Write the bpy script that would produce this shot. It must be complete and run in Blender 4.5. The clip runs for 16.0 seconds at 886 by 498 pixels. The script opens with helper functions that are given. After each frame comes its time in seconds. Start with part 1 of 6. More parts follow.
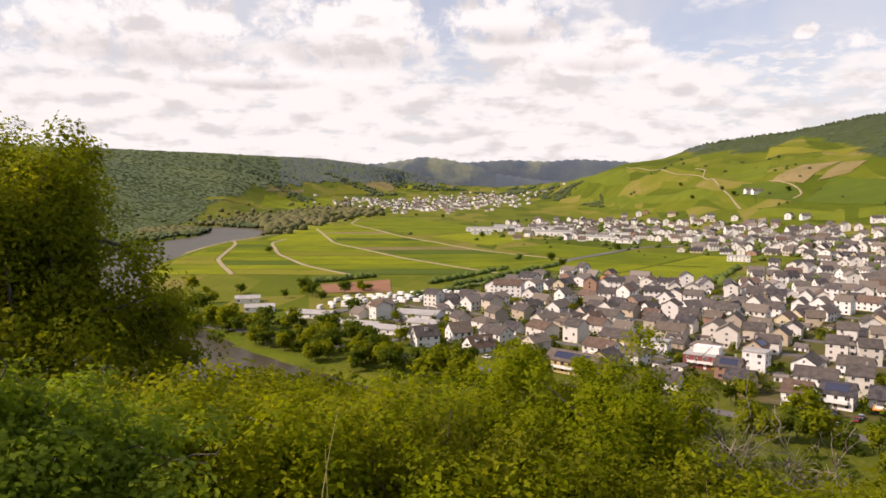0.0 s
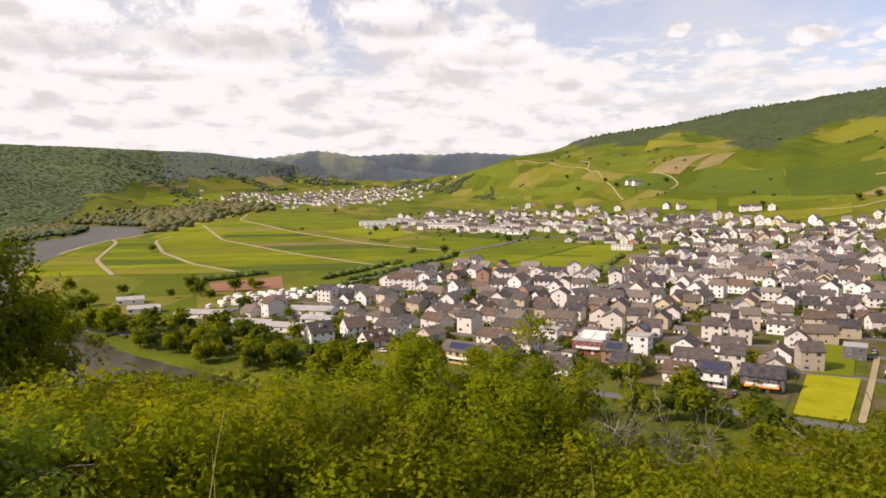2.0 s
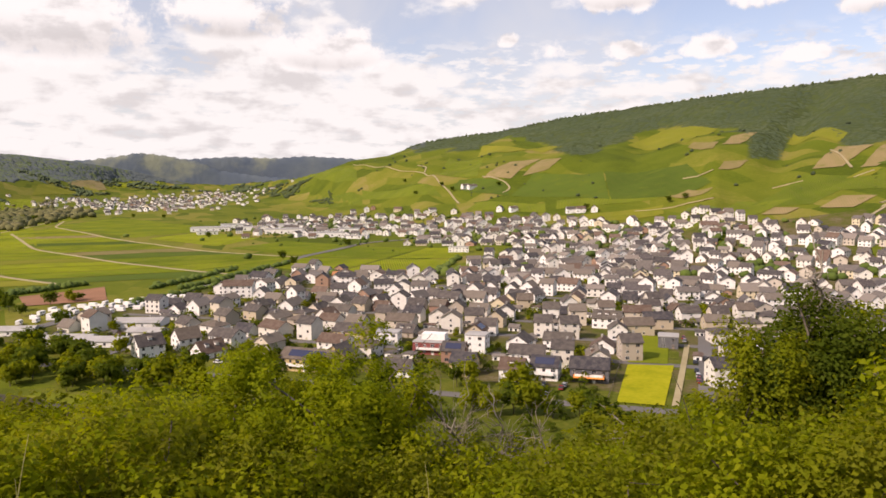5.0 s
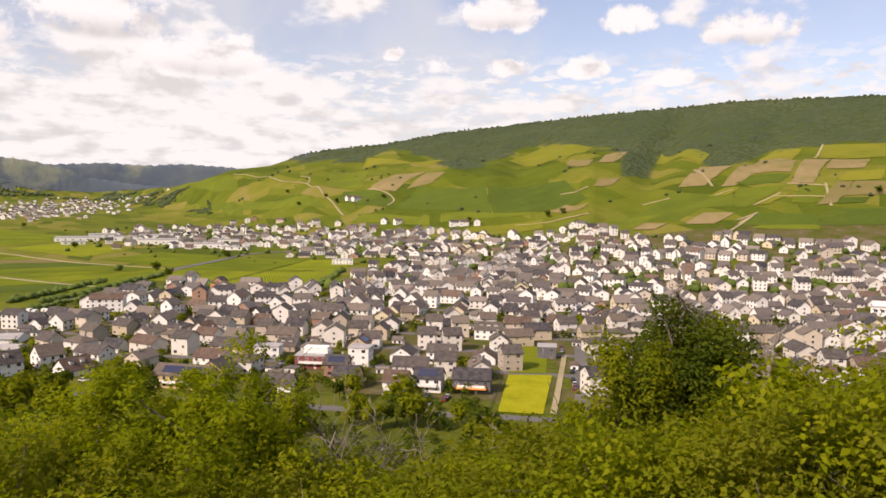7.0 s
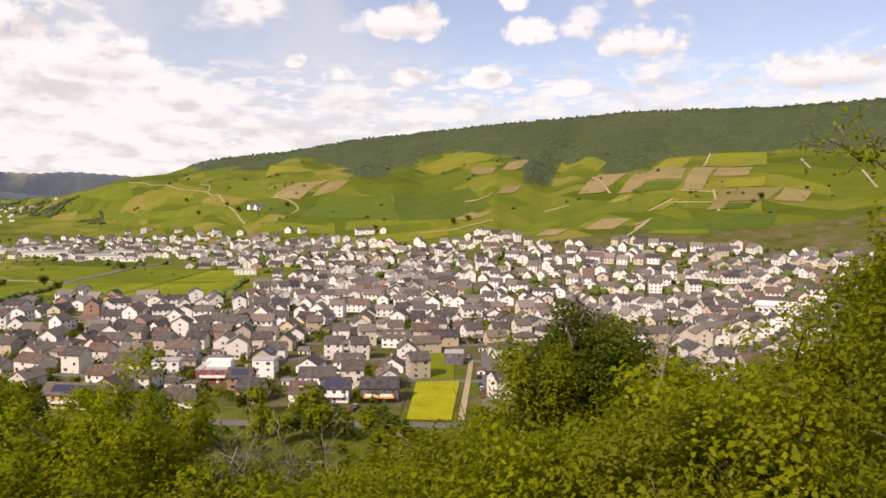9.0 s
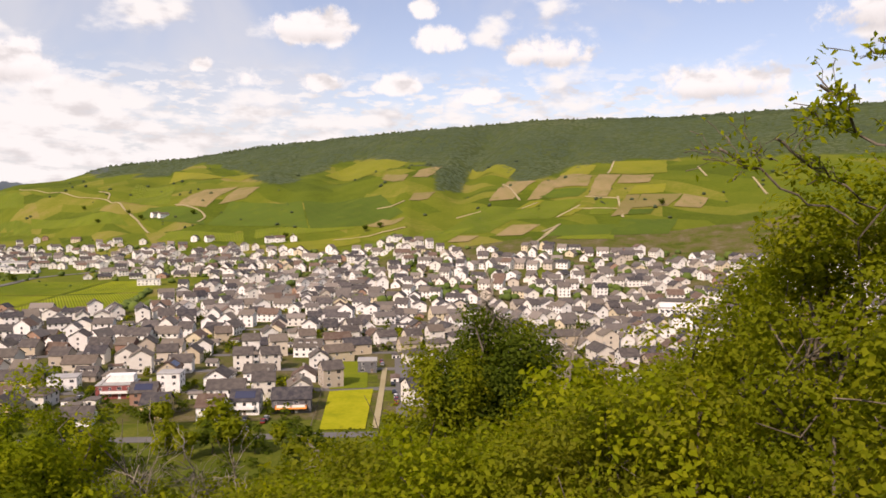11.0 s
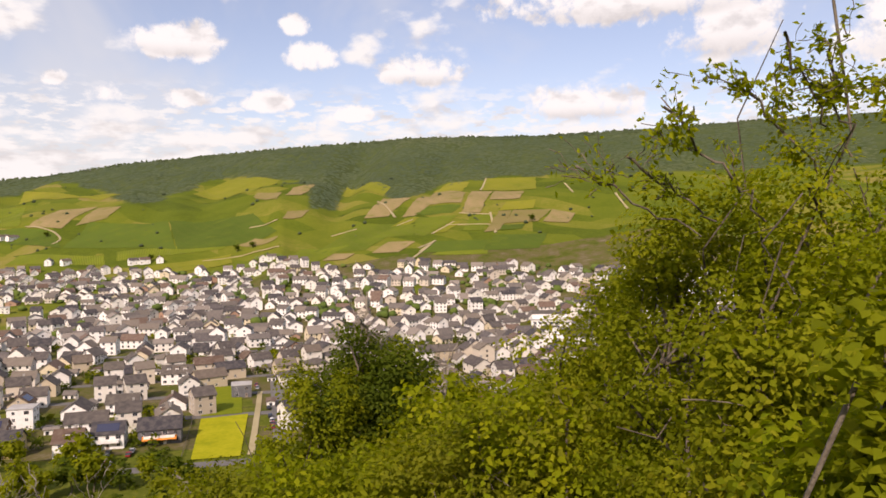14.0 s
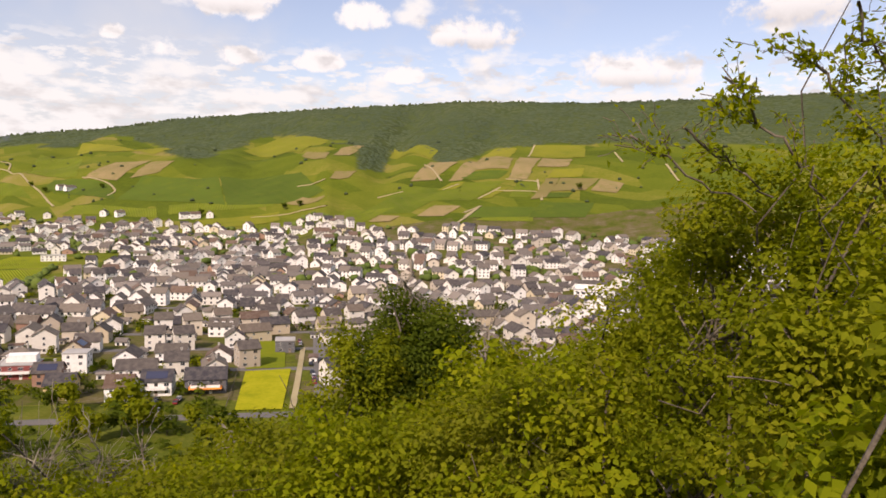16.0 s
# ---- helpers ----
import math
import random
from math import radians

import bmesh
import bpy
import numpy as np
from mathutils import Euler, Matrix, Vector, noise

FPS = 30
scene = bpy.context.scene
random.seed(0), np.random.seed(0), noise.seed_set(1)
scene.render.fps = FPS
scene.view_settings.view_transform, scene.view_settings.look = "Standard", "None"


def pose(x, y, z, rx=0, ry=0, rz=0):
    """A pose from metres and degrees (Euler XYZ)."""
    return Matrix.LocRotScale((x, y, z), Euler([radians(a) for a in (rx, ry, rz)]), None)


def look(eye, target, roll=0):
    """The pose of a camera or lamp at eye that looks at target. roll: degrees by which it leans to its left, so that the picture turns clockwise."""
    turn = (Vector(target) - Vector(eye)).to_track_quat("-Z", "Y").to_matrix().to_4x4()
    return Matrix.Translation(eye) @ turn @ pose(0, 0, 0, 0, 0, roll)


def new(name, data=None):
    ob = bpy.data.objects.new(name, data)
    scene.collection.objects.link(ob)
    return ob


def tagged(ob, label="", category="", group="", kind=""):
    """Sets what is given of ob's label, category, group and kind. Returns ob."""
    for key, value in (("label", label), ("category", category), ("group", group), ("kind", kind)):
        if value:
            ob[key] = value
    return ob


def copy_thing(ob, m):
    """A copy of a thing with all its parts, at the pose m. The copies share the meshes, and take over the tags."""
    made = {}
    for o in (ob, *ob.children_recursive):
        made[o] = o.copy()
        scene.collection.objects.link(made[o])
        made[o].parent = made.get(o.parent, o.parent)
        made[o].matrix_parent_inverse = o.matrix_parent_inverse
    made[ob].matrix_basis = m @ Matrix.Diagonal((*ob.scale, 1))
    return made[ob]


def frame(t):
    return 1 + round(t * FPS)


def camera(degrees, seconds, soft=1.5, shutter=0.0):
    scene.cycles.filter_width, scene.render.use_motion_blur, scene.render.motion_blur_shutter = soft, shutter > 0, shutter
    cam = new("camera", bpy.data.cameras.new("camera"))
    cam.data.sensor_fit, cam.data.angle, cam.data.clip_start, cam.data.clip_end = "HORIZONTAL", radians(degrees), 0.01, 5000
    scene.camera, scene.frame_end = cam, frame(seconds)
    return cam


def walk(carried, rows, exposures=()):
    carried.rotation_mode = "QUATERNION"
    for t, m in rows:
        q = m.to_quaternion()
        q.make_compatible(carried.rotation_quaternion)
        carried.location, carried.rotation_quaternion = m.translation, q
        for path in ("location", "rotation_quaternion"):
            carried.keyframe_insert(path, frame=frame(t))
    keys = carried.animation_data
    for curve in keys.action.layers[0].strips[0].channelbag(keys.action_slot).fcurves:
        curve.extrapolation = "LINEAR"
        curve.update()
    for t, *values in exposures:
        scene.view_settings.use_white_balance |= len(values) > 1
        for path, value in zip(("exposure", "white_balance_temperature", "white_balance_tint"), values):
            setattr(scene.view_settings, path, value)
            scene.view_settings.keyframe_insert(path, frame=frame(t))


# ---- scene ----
# ---- camera ----
cam = camera(60.77, 16.0, soft=1.65)
EYE_Z = 80.0          # height of the lens over the river plain
ARM = 0.4             # the lens is held this far in front of the turning body
# seconds, heading (degrees right of the y axis), pitch, lean to the right
ROWS = [
    (0.0, -0.00, -5.00, -0.00),
    (0.5, 2.09, -5.13, -0.42),
    (1.0, 4.23, -5.27, -0.17),
    (1.5, 6.16, -5.28, 0.36),
    (2.0, 8.08, -5.51, 0.46),
    (2.5, 10.18, -5.60, 0.87),
    (3.0, 12.64, -5.71, 0.30),
    (3.5, 14.60, -5.70, 0.40),
    (4.0, 16.60, -5.63, 0.66),
    (4.5, 18.34, -5.49, 0.59),
    (7.0, 29.04, -4.34, -0.66),
    (7.5, 30.90, -4.15, -0.84),
    (8.0, 32.53, -4.01, -0.61),
    (8.5, 34.22, -3.83, -0.46),
    (9.0, 36.15, -3.69, -0.38),
    (11.5, 44.41, -2.94, -0.02),
    (12.0, 46.08, -2.71, 0.20),
    (12.5, 47.61, -2.45, 0.38),
    (13.0, 49.19, -2.23, 0.59),
    (13.5, 50.68, -2.03, 0.86),
    (14.0, 52.16, -1.86, 0.60),
    (14.5, 53.50, -1.75, 0.01),
    (15.0, 53.94, -1.88, -0.28),
    (15.5, 52.33, -2.91, -0.67),
    (16.0, 48.81, -4.55, -1.48),
]


def held(heading, pitch, lean):
    h = radians(heading)
    return pose(ARM * math.sin(h), ARM * math.cos(h), EYE_Z) @ pose(0, 0, 0, 0, 0, -heading) @ pose(0, 0, 0, 90 + pitch) @ pose(0, 0, 0, 0, 0, -lean)


walk(cam, [(t, held(h, p, l)) for t, h, p, l in ROWS], [(0.0, 0.09, 7200.0, 29.5), (16.0, 0.09, 7200.0, 29.5)])

# ---- sky and sun ----
SUN_AZ, SUN_EL = -106.0, 39.0     # heading and height of the sun, degrees


class Nodes:
    """Short-hand for building node trees."""

    def __init__(self, tree):
        self.tree = tree
        tree.nodes.clear()

    def node(self, kind):
        return self.tree.nodes.new(kind)

    def feed(self, socket, value):
        if hasattr(value, "is_linked"):
            self.tree.links.new(value, socket)
        else:
            socket.default_value = value

    def math(self, op, a, b=0.0, c=None, clamp=False):
        n = self.node("ShaderNodeMath")
        n.operation, n.use_clamp = op, clamp
        self.feed(n.inputs[0], a)
        self.feed(n.inputs[1], b)
        if c is not None:
            self.feed(n.inputs[2], c)
        return n.outputs[0]

    def noise(self, vector, scale, detail=4.0, rough=0.55, distort=0.0):
        n = self.node("ShaderNodeTexNoise")
        if vector is not None:
            self.feed(n.inputs["Vector"], vector)
        self.feed(n.inputs["Scale"], scale)
        self.feed(n.inputs["Detail"], detail)
        self.feed(n.inputs["Roughness"], rough)
        self.feed(n.inputs["Distortion"], distort)
        return n.outputs[0]

    def ramp(self, fac, stops, mode="LINEAR"):
        n = self.node("ShaderNodeValToRGB")
        n.color_ramp.interpolation = mode
        e = n.color_ramp.elements
        while len(e) < len(stops):
            e.new(0.5)
        for el, (p, c) in zip(e, stops):
            el.position, el.color = p, (*c, 1.0)
        self.feed(n.inputs[0], fac)
        return n.outputs[0]

    def mix(self, fac, a, b, blend="MIX"):
        n = self.node("ShaderNodeMix")
        n.data_type, n.blend_type = "RGBA", blend
        self.feed(n.inputs[0], fac)
        for s, v in ((n.inputs[6], a), (n.inputs[7], b)):
            self.feed(s, (*v, 1.0) if isinstance(v, tuple) and len(v) == 3 else v)
        return n.outputs[2]

    def maprange(self, v, a, b, c=0.0, d=1.0):
        n = self.node("ShaderNodeMapRange")
        n.interpolation_type = "SMOOTHSTEP"
        for i, x in enumerate((v, a, b, c, d)):
            self.feed(n.inputs[i], x)
        return n.outputs[0]


world = bpy.data.worlds.new("sky")
scene.world = world
world.use_nodes = True
W = Nodes(world.node_tree)
sky = W.node("ShaderNodeTexSky")
sky.sky_type, sky.sun_disc, sky.altitude = "NISHITA", False, 150.0
sky.sun_elevation, sky.sun_rotation = radians(SUN_EL), radians(SUN_AZ)
co = W.node("ShaderNodeTexCoord").outputs["Generated"]
sep = W.node("ShaderNodeSeparateXYZ")
W.feed(sep.inputs[0], co)
dx, dy, dz = sep.outputs
az = W.math("MULTIPLY", W.math("ARCTAN2", dx, dy), 57.2958)
el = W.math("MULTIPLY", W.math("ARCSINE", dz), 57.2958)
# the cloud deck, seen in perspective: flat layers crowd together towards the horizon
lift = W.math("MAXIMUM", W.math("ADD", dz, 0.21), 0.05)
deck = W.node("ShaderNodeCombineXYZ")
W.feed(deck.inputs[0], W.math("DIVIDE", dx, lift))
W.feed(deck.inputs[1], W.math("DIVIDE", dy, lift))
deck = deck.outputs[0]
above = W.node("ShaderNodeVectorMath")
above.operation = "SCALE"
W.feed(above.inputs[0], deck)
above.inputs[3].default_value = 0.955
round_dir = W.node("ShaderNodeVectorMath")
round_dir.operation = "MULTIPLY"
W.feed(round_dir.inputs[0], co)
round_dir.inputs[1].default_value = (1.0, 1.0, 1.9)
round_up = W.node("ShaderNodeVectorMath")
round_up.operation = "ADD"
W.feed(round_up.inputs[0], round_dir.outputs[0])
round_up.inputs[1].default_value = (0.0, 0.0, 0.035)
flatten = W.maprange(el, 9.5, 4.0)
puff_high, puff_low = W.noise(round_dir.outputs[0], 8.5, 9.0, 0.53), W.noise(deck, 5.2, 9.0, 0.55)
up_high, up_low = W.noise(round_up.outputs[0], 8.5, 9.0, 0.53), W.noise(above.outputs[0], 5.2, 9.0, 0.55)


def blend(a, b, t):
    return W.math("ADD", W.math("MULTIPLY", a, W.math("SUBTRACT", 1.0, t)), W.math("MULTIPLY", b, t))


puff, puff_above = blend(puff_high, puff_low, flatten), blend(up_high, up_low, flatten)
wisp = W.noise(co, 3.0, 5.0, 0.6, 0.4)
cover = W.maprange(az, 8.0, 36.0, 0.0, -0.12)
low = W.maprange(el, 10.5, 5.5, 0.0, 0.15)
deck_mask = W.maprange(W.math("ADD", W.math("ADD", puff, cover), low), 0.465, 0.59)
edge = W.math("ADD", W.math("MULTIPLY", W.noise(co, 14.0, 7.0, 0.6, 0.0), 0.5), W.math("MULTIPLY", W.noise(co, 38.0, 6.0, 0.62, 0.0), 0.5))
edge_pull = W.math("MULTIPLY", W.math("SUBTRACT", edge, 0.5), 8.5)
# single heaps of cloud: heading, height, half width, half height
HEAPS = [(-6.3, 10.8, 6.5, 3.3), (-21.5, 10.3, 8.0, 2.8), (5.0, 11.6, 4.5, 2.0), (11.8, 9.2, 3.8, 1.6), (16.5, 15.6, 6.0, 1.3), (-14.0, 7.6, 5.0, 1.2),
         (33.0, 12.9, 2.9, 1.35), (41.4, 14.4, 1.1, 0.7), (42.6, 12.2, 1.8, 1.0), (50.8, 11.2, 3.2, 1.25), (39.1, 9.0, 1.6, 0.8), (28.1, 9.2, 1.1, 0.75),
         (62.7, 8.6, 4.2, 1.4), (66.0, 15.6, 9.0, 1.8), (73.0, 13.2, 4.0, 2.4), (45.6, 8.2, 2.0, 0.6), (34.0, 9.0, 1.6, 0.6), (25.3, 10.0, 1.0, 0.6), (88.0, 12.0, 8.0, 3.0)]
heaps = foot = None
for a0, e0, wa, we in HEAPS:
    qa = W.math("DIVIDE", W.math("SUBTRACT", az, a0), wa)
    qe = W.math("DIVIDE", W.math("SUBTRACT", el, e0), we)
    # flat below, domed above
    d = W.math("ADD", W.math("MULTIPLY", qa, qa), W.math("MULTIPLY", W.math("MULTIPLY", qe, qe), W.maprange(qe, 0.0, -0.8, 1.0, 1.8)))
    heaps = d if heaps is None else W.math("MINIMUM", heaps, d)
    if we > 1.0:
        under = W.math("MULTIPLY", W.maprange(qe, 0.1, -0.7), W.maprange(d, 1.5, 0.5))
        foot = under if foot is None else W.math("MAXIMUM", foot, under)
heap_mask = W.maprange(W.math("ADD", heaps, edge_pull), 1.55, 0.35)
# rows of small puffs low over the hills
rows_low = W.math("MULTIPLY", W.maprange(W.noise(deck, 13.0, 7.0, 0.55), 0.46, 0.60), W.maprange(el, 11.0, 8.0))
mask = W.math("MAXIMUM", W.math("MAXIMUM", deck_mask, heap_mask), W.math("MULTIPLY", rows_low, 0.85))
veil = W.maprange(W.math("ADD", wisp, W.maprange(az, 8.0, 45.0, 0.12, -0.06)), 0.36, 0.70, 0.10, 0.72)
veil = W.math("MAXIMUM", veil, W.maprange(el, 9.5, 3.0, 0.0, 0.85))
relief = W.math("SUBTRACT", puff, puff_above)
shade = W.noise(co, 7.0, 6.0, 0.6, 0.2)
small = W.math("SUBTRACT", W.noise(round_dir.outputs[0], 21.0, 5.0, 0.5), W.noise(round_up.outputs[0], 21.0, 5.0, 0.5))
lit = W.math("ADD", W.math("MULTIPLY", relief, W.math("SUBTRACT", 2.8, W.math("MULTIPLY", flatten, 1.9))), W.math("MULTIPLY", W.math("SUBTRACT", shade, 0.5), 0.9))
lit = W.math("ADD", lit, W.math("MULTIPLY", small, 1.15))
# the heaps are bright above and greyer at their foot
cloud = W.mix(W.maprange(W.math("ADD", lit, 0.5), 0.12, 0.60), (0.63, 0.69, 0.69), (0.825, 0.915, 0.905))
cloud = W.mix(W.math("MULTIPLY", heap_mask, W.maprange(W.math("ADD", lit, 0.5), -0.05, 0.52)), cloud, (0.87, 0.95, 0.94))
cloud = W.mix(W.math("MULTIPLY", foot, W.maprange(edge, 0.35, 0.65, 0.45, 1.0)), cloud, (0.545, 0.585, 0.58))
bright = W.node("ShaderNodeVectorMath")
bright.operation = "SCALE"
W.feed(bright.inputs[0], sky.outputs[0])
bright.inputs[3].default_value = 0.145
mixed = W.mix(mask, W.mix(veil, bright.outputs[0], (0.64, 0.735, 0.76)), cloud)
back = W.node("ShaderNodeBackground")
W.feed(back.inputs[0], mixed)
W.feed(W.node("ShaderNodeOutputWorld").inputs[0], back.outputs[0])

sun_data = bpy.data.lights.new("sun", "SUN")
sun_data.energy, sun_data.angle, sun_data.color = 4.25, radians(0.6), (1.0, 0.92, 0.78)
sun = new("sun", sun_data)
s_h, s_e = radians(SUN_AZ), radians(SUN_EL)
sun.matrix_world = look((0, 0, 0), (-math.sin(s_h) * math.cos(s_e), -math.cos(s_h) * math.cos(s_e), -math.sin(s_e)))

# ---- materials ----


def material(name, build, rough=0.8, metal=0.0, bump=None, spec=0.3, canopy=0.0):
    """build(nodes) gives a colour socket, or colour and bump height."""
    m = bpy.data.materials.new(name)
    m.use_nodes = True
    N = Nodes(m.node_tree)
    b = N.node("ShaderNodeBsdfPrincipled")
    made = build(N)
    colour, height = made if isinstance(made, tuple) and hasattr(made[0], "is_linked") else (made, None)
    N.feed(b.inputs["Base Color"], (*colour, 1.0) if isinstance(colour, tuple) else colour)
    N.feed(b.inputs["Roughness"], rough)
    N.feed(b.inputs["Metallic"], metal)
    N.feed(b.inputs["Specular IOR Level"], spec)
    if height is not None:
        bp = N.node("ShaderNodeBump")
        bp.inputs["Strength"].default_value, bp.inputs["Distance"].default_value = bump or (0.5, 0.05)
        N.feed(bp.inputs["Height"], height)
        turned = bp.outputs[0]
        if canopy:          # leaves face all ways, so a crown's sides differ little in light
            add = N.node("ShaderNodeVectorMath")
            add.operation = "ADD"
            N.feed(add.inputs[0], turned)
            add.inputs[1].default_value = (0.0, 0.0, canopy)
            unit = N.node("ShaderNodeVectorMath")
            unit.operation = "NORMALIZE"
            N.feed(unit.inputs[0], add.outputs[0])
            turned = unit.outputs[0]
        N.feed(b.inputs["Normal"], turned)
    N.feed(N.node("ShaderNodeOutputMaterial").inputs[0], b.outputs[0])
    return m


def where(N):
    return N.node("ShaderNodeNewGeometry").outputs["Position"]


def rnd(N):
    return N.node("ShaderNodeObjectInfo").outputs["Random"]


def island(N):
    return N.node("ShaderNodeNewGeometry").outputs["Random Per Island"]


def grassy(*stops, big=0.02, small=0.6):
    def build(N):
        p = where(N)
        f = N.math("ADD", N.math("MULTIPLY", N.noise(p, big, 4.0), 0.65), N.math("MULTIPLY", N.noise(p, small, 3.0), 0.35))
        k = len(stops)
        return N.ramp(f, [(0.3 + 0.4 * i / (k - 1), c) for i, c in enumerate(stops)]), N.noise(p, small * 3, 3.0)
    return build


def leafy(*stops, vary=0.25):
    """Leaves: each differs a little, and each tree too. Light shines through."""
    m = bpy.data.materials.new("leaves")
    m.use_nodes = True
    N = Nodes(m.node_tree)
    f = N.math("ADD", N.math("MULTIPLY", island(N), vary), N.math("MULTIPLY", N.noise(where(N), 0.7, 3.0), 1.0 - vary))
    k = len(stops)
    col = N.ramp(f, [(0.15 + 0.7 * i / (k - 1), c) for i, c in enumerate(stops)])
    b = N.node("ShaderNodeBsdfPrincipled")
    N.feed(b.inputs["Base Color"], col)
    b.inputs["Roughness"].default_value, b.inputs["Specular IOR Level"].default_value = 0.65, 0.06
    t = N.node("ShaderNodeBsdfTranslucent")
    N.feed(t.inputs[0], N.mix(1.0, col, (1.55, 1.5, 0.45), "MULTIPLY"))
    s = N.node("ShaderNodeMixShader")
    s.inputs[0].default_value = 0.5
    N.feed(s.inputs[1], b.outputs[0])
    N.feed(s.inputs[2], t.outputs[0])
    N.feed(N.node("ShaderNodeOutputMaterial").inputs[0], s.outputs[0])
    return m


def land(N):
    """Grass and vines in small parcels; leaf litter under the woods."""
    p = where(N)
    mp = N.node("ShaderNodeMapping")
    N.feed(mp.inputs[0], p)
    mp.inputs["Rotation"].default_value = (0, 0, 0.6)
    mp.inputs["Scale"].default_value = (0.022, 0.007, 0.0)
    vo = N.node("ShaderNodeTexVoronoi")
    N.feed(vo.inputs["Vector"], mp.outputs[0])
    vo.inputs["Scale"].default_value = 1.0
    cell = N.node("ShaderNodeSeparateColor")
    N.feed(cell.inputs[0], vo.outputs["Color"])
    f = N.math("ADD", N.math("MULTIPLY", cell.outputs[0], 0.5), N.math("ADD", N.math("MULTIPLY", N.noise(p, 0.02, 4.0), 0.35), N.math("MULTIPLY", N.noise(p, 0.2, 4.0), 0.3)))
    open_land = N.ramp(f, [(0.25, (0.055, 0.08, 0.008)), (0.45, (0.09, 0.12, 0.010)), (0.65, (0.125, 0.145, 0.014)), (0.8, (0.18, 0.172, 0.03)), (0.92, (0.23, 0.18, 0.07))])
    att = N.node("ShaderNodeAttribute")
    att.attribute_name = "wooded"
    litter = N.ramp(N.noise(p, 0.05, 4.0), [(0.3, (0.045, 0.066, 0.024)), (0.7, (0.075, 0.096, 0.032))])
    return N.mix(att.outputs["Fac"], open_land, litter), N.noise(p, 0.5, 3.0)


M_ground = material("ground_cover", land, 0.95, spec=0.05)
M_water = material("river_water", lambda N: (N.ramp(N.noise(where(N), 0.01), [(0.3, (0.055, 0.048, 0.032)), (0.7, (0.08, 0.068, 0.045))]), N.noise(where(N), 0.6, 3.0)), 0.35, bump=(0.25, 0.15), spec=0.08)
M_lawn = material("lawn", grassy((0.20, 0.225, 0.008), (0.30, 0.30, 0.011), (0.38, 0.35, 0.02), big=0.09), 0.95, spec=0.05)
M_meadow = material("meadow", grassy((0.05, 0.072, 0.008), (0.09, 0.11, 0.013), (0.17, 0.165, 0.03), big=0.04), 0.95, spec=0.05)
M_asphalt = material("asphalt", grassy((0.11, 0.105, 0.10), (0.17, 0.16, 0.15), big=0.05, small=2.0), 0.9)
M_track = material("gravel_track", grassy((0.28, 0.23, 0.12), (0.40, 0.34, 0.20), big=0.05, small=1.0), 0.95)
M_grass = material("mown_grass", grassy((0.12, 0.16, 0.010), (0.20, 0.22, 0.014), big=0.05), 0.95, spec=0.05)
M_court = material("clay_court", grassy((0.22, 0.105, 0.055), (0.31, 0.155, 0.085), big=0.05), 0.95)
M_yard = material("gardens", grassy((0.04, 0.06, 0.008), (0.08, 0.095, 0.014), (0.12, 0.10, 0.045), (0.17, 0.15, 0.10), big=0.06, small=0.5), 0.95, spec=0.05)


def striped(a, b, soil, pitch, angle):
    """Vine or crop rows seen from afar: green walls with soil between them."""
    def build(N):
        p = where(N)
        mp = N.node("ShaderNodeMapping")
        N.feed(mp.inputs[0], p)
        mp.inputs["Rotation"].default_value = (0, 0, angle)
        wv = N.node("ShaderNodeTexWave")
        N.feed(wv.inputs["Vector"], mp.outputs[0])
        wv.inputs["Scale"].default_value, wv.inputs["Distortion"].default_value, wv.inputs["Detail"].default_value = 0.314 / pitch, 0.6, 2.0
        f = N.math("ADD", N.math("MULTIPLY", N.noise(p, 0.018, 4.0), 0.7), N.math("MULTIPLY", rnd(N), 0.3))
        green = N.ramp(f, [(0.28, a), (0.68, b)])
        gap = N.maprange(wv.outputs[1], 0.35, 0.1, 0.0, 0.55)
        rows = N.mix(gap, green, soil)
        broad = N.node("ShaderNodeTexWave")
        N.feed(broad.inputs["Vector"], mp.outputs[0])
        broad.inputs["Scale"].default_value, broad.inputs["Distortion"].default_value, broad.inputs["Detail"].default_value = 0.314 / (pitch * 7), 2.5, 4.0
        rows = N.mix(N.maprange(broad.outputs[1], 0.45, 0.9, 0.0, 0.30), rows, N.mix(0.5, rows, soil))
        weeds = N.maprange(N.noise(p, 0.035, 6.0, 0.65), 0.52, 0.70, 0.0, 0.6)
        return N.mix(weeds, rows, (0.11, 0.14, 0.014)), wv.outputs[1]
    return build


VINE = [material("vines", striped((0.085, 0.14, 0.005), (0.235, 0.28, 0.008), (0.20, 0.18, 0.03), 2.2, a), 0.95, bump=(0.6, 0.6), spec=0.05) for a in (0.25, 0.9, -0.5)]
VINE_H = material("hill_vines", striped((0.080, 0.122, 0.010), (0.150, 0.188, 0.014), (0.14, 0.145, 0.03), 2.2, 0.5), 0.95, bump=(0.6, 0.6), spec=0.05)
M_gold = material("yellow_crop", striped((0.15, 0.17, 0.013), (0.22, 0.215, 0.02), (0.20, 0.18, 0.04), 3.0, 0.4), 0.95, spec=0.05)
M_soil = material("bare_soil", striped((0.19, 0.155, 0.06), (0.29, 0.215, 0.11), (0.17, 0.165, 0.05), 2.5, 0.7), 0.95, spec=0.05)
# darker vines; on the hillside this colour also paints cloud shade
M_deep = material("dark_and_shade_vines", striped((0.055, 0.09, 0.013), (0.085, 0.13, 0.016), (0.09, 0.11, 0.02), 2.2, 0.2), 0.95, spec=0.05)

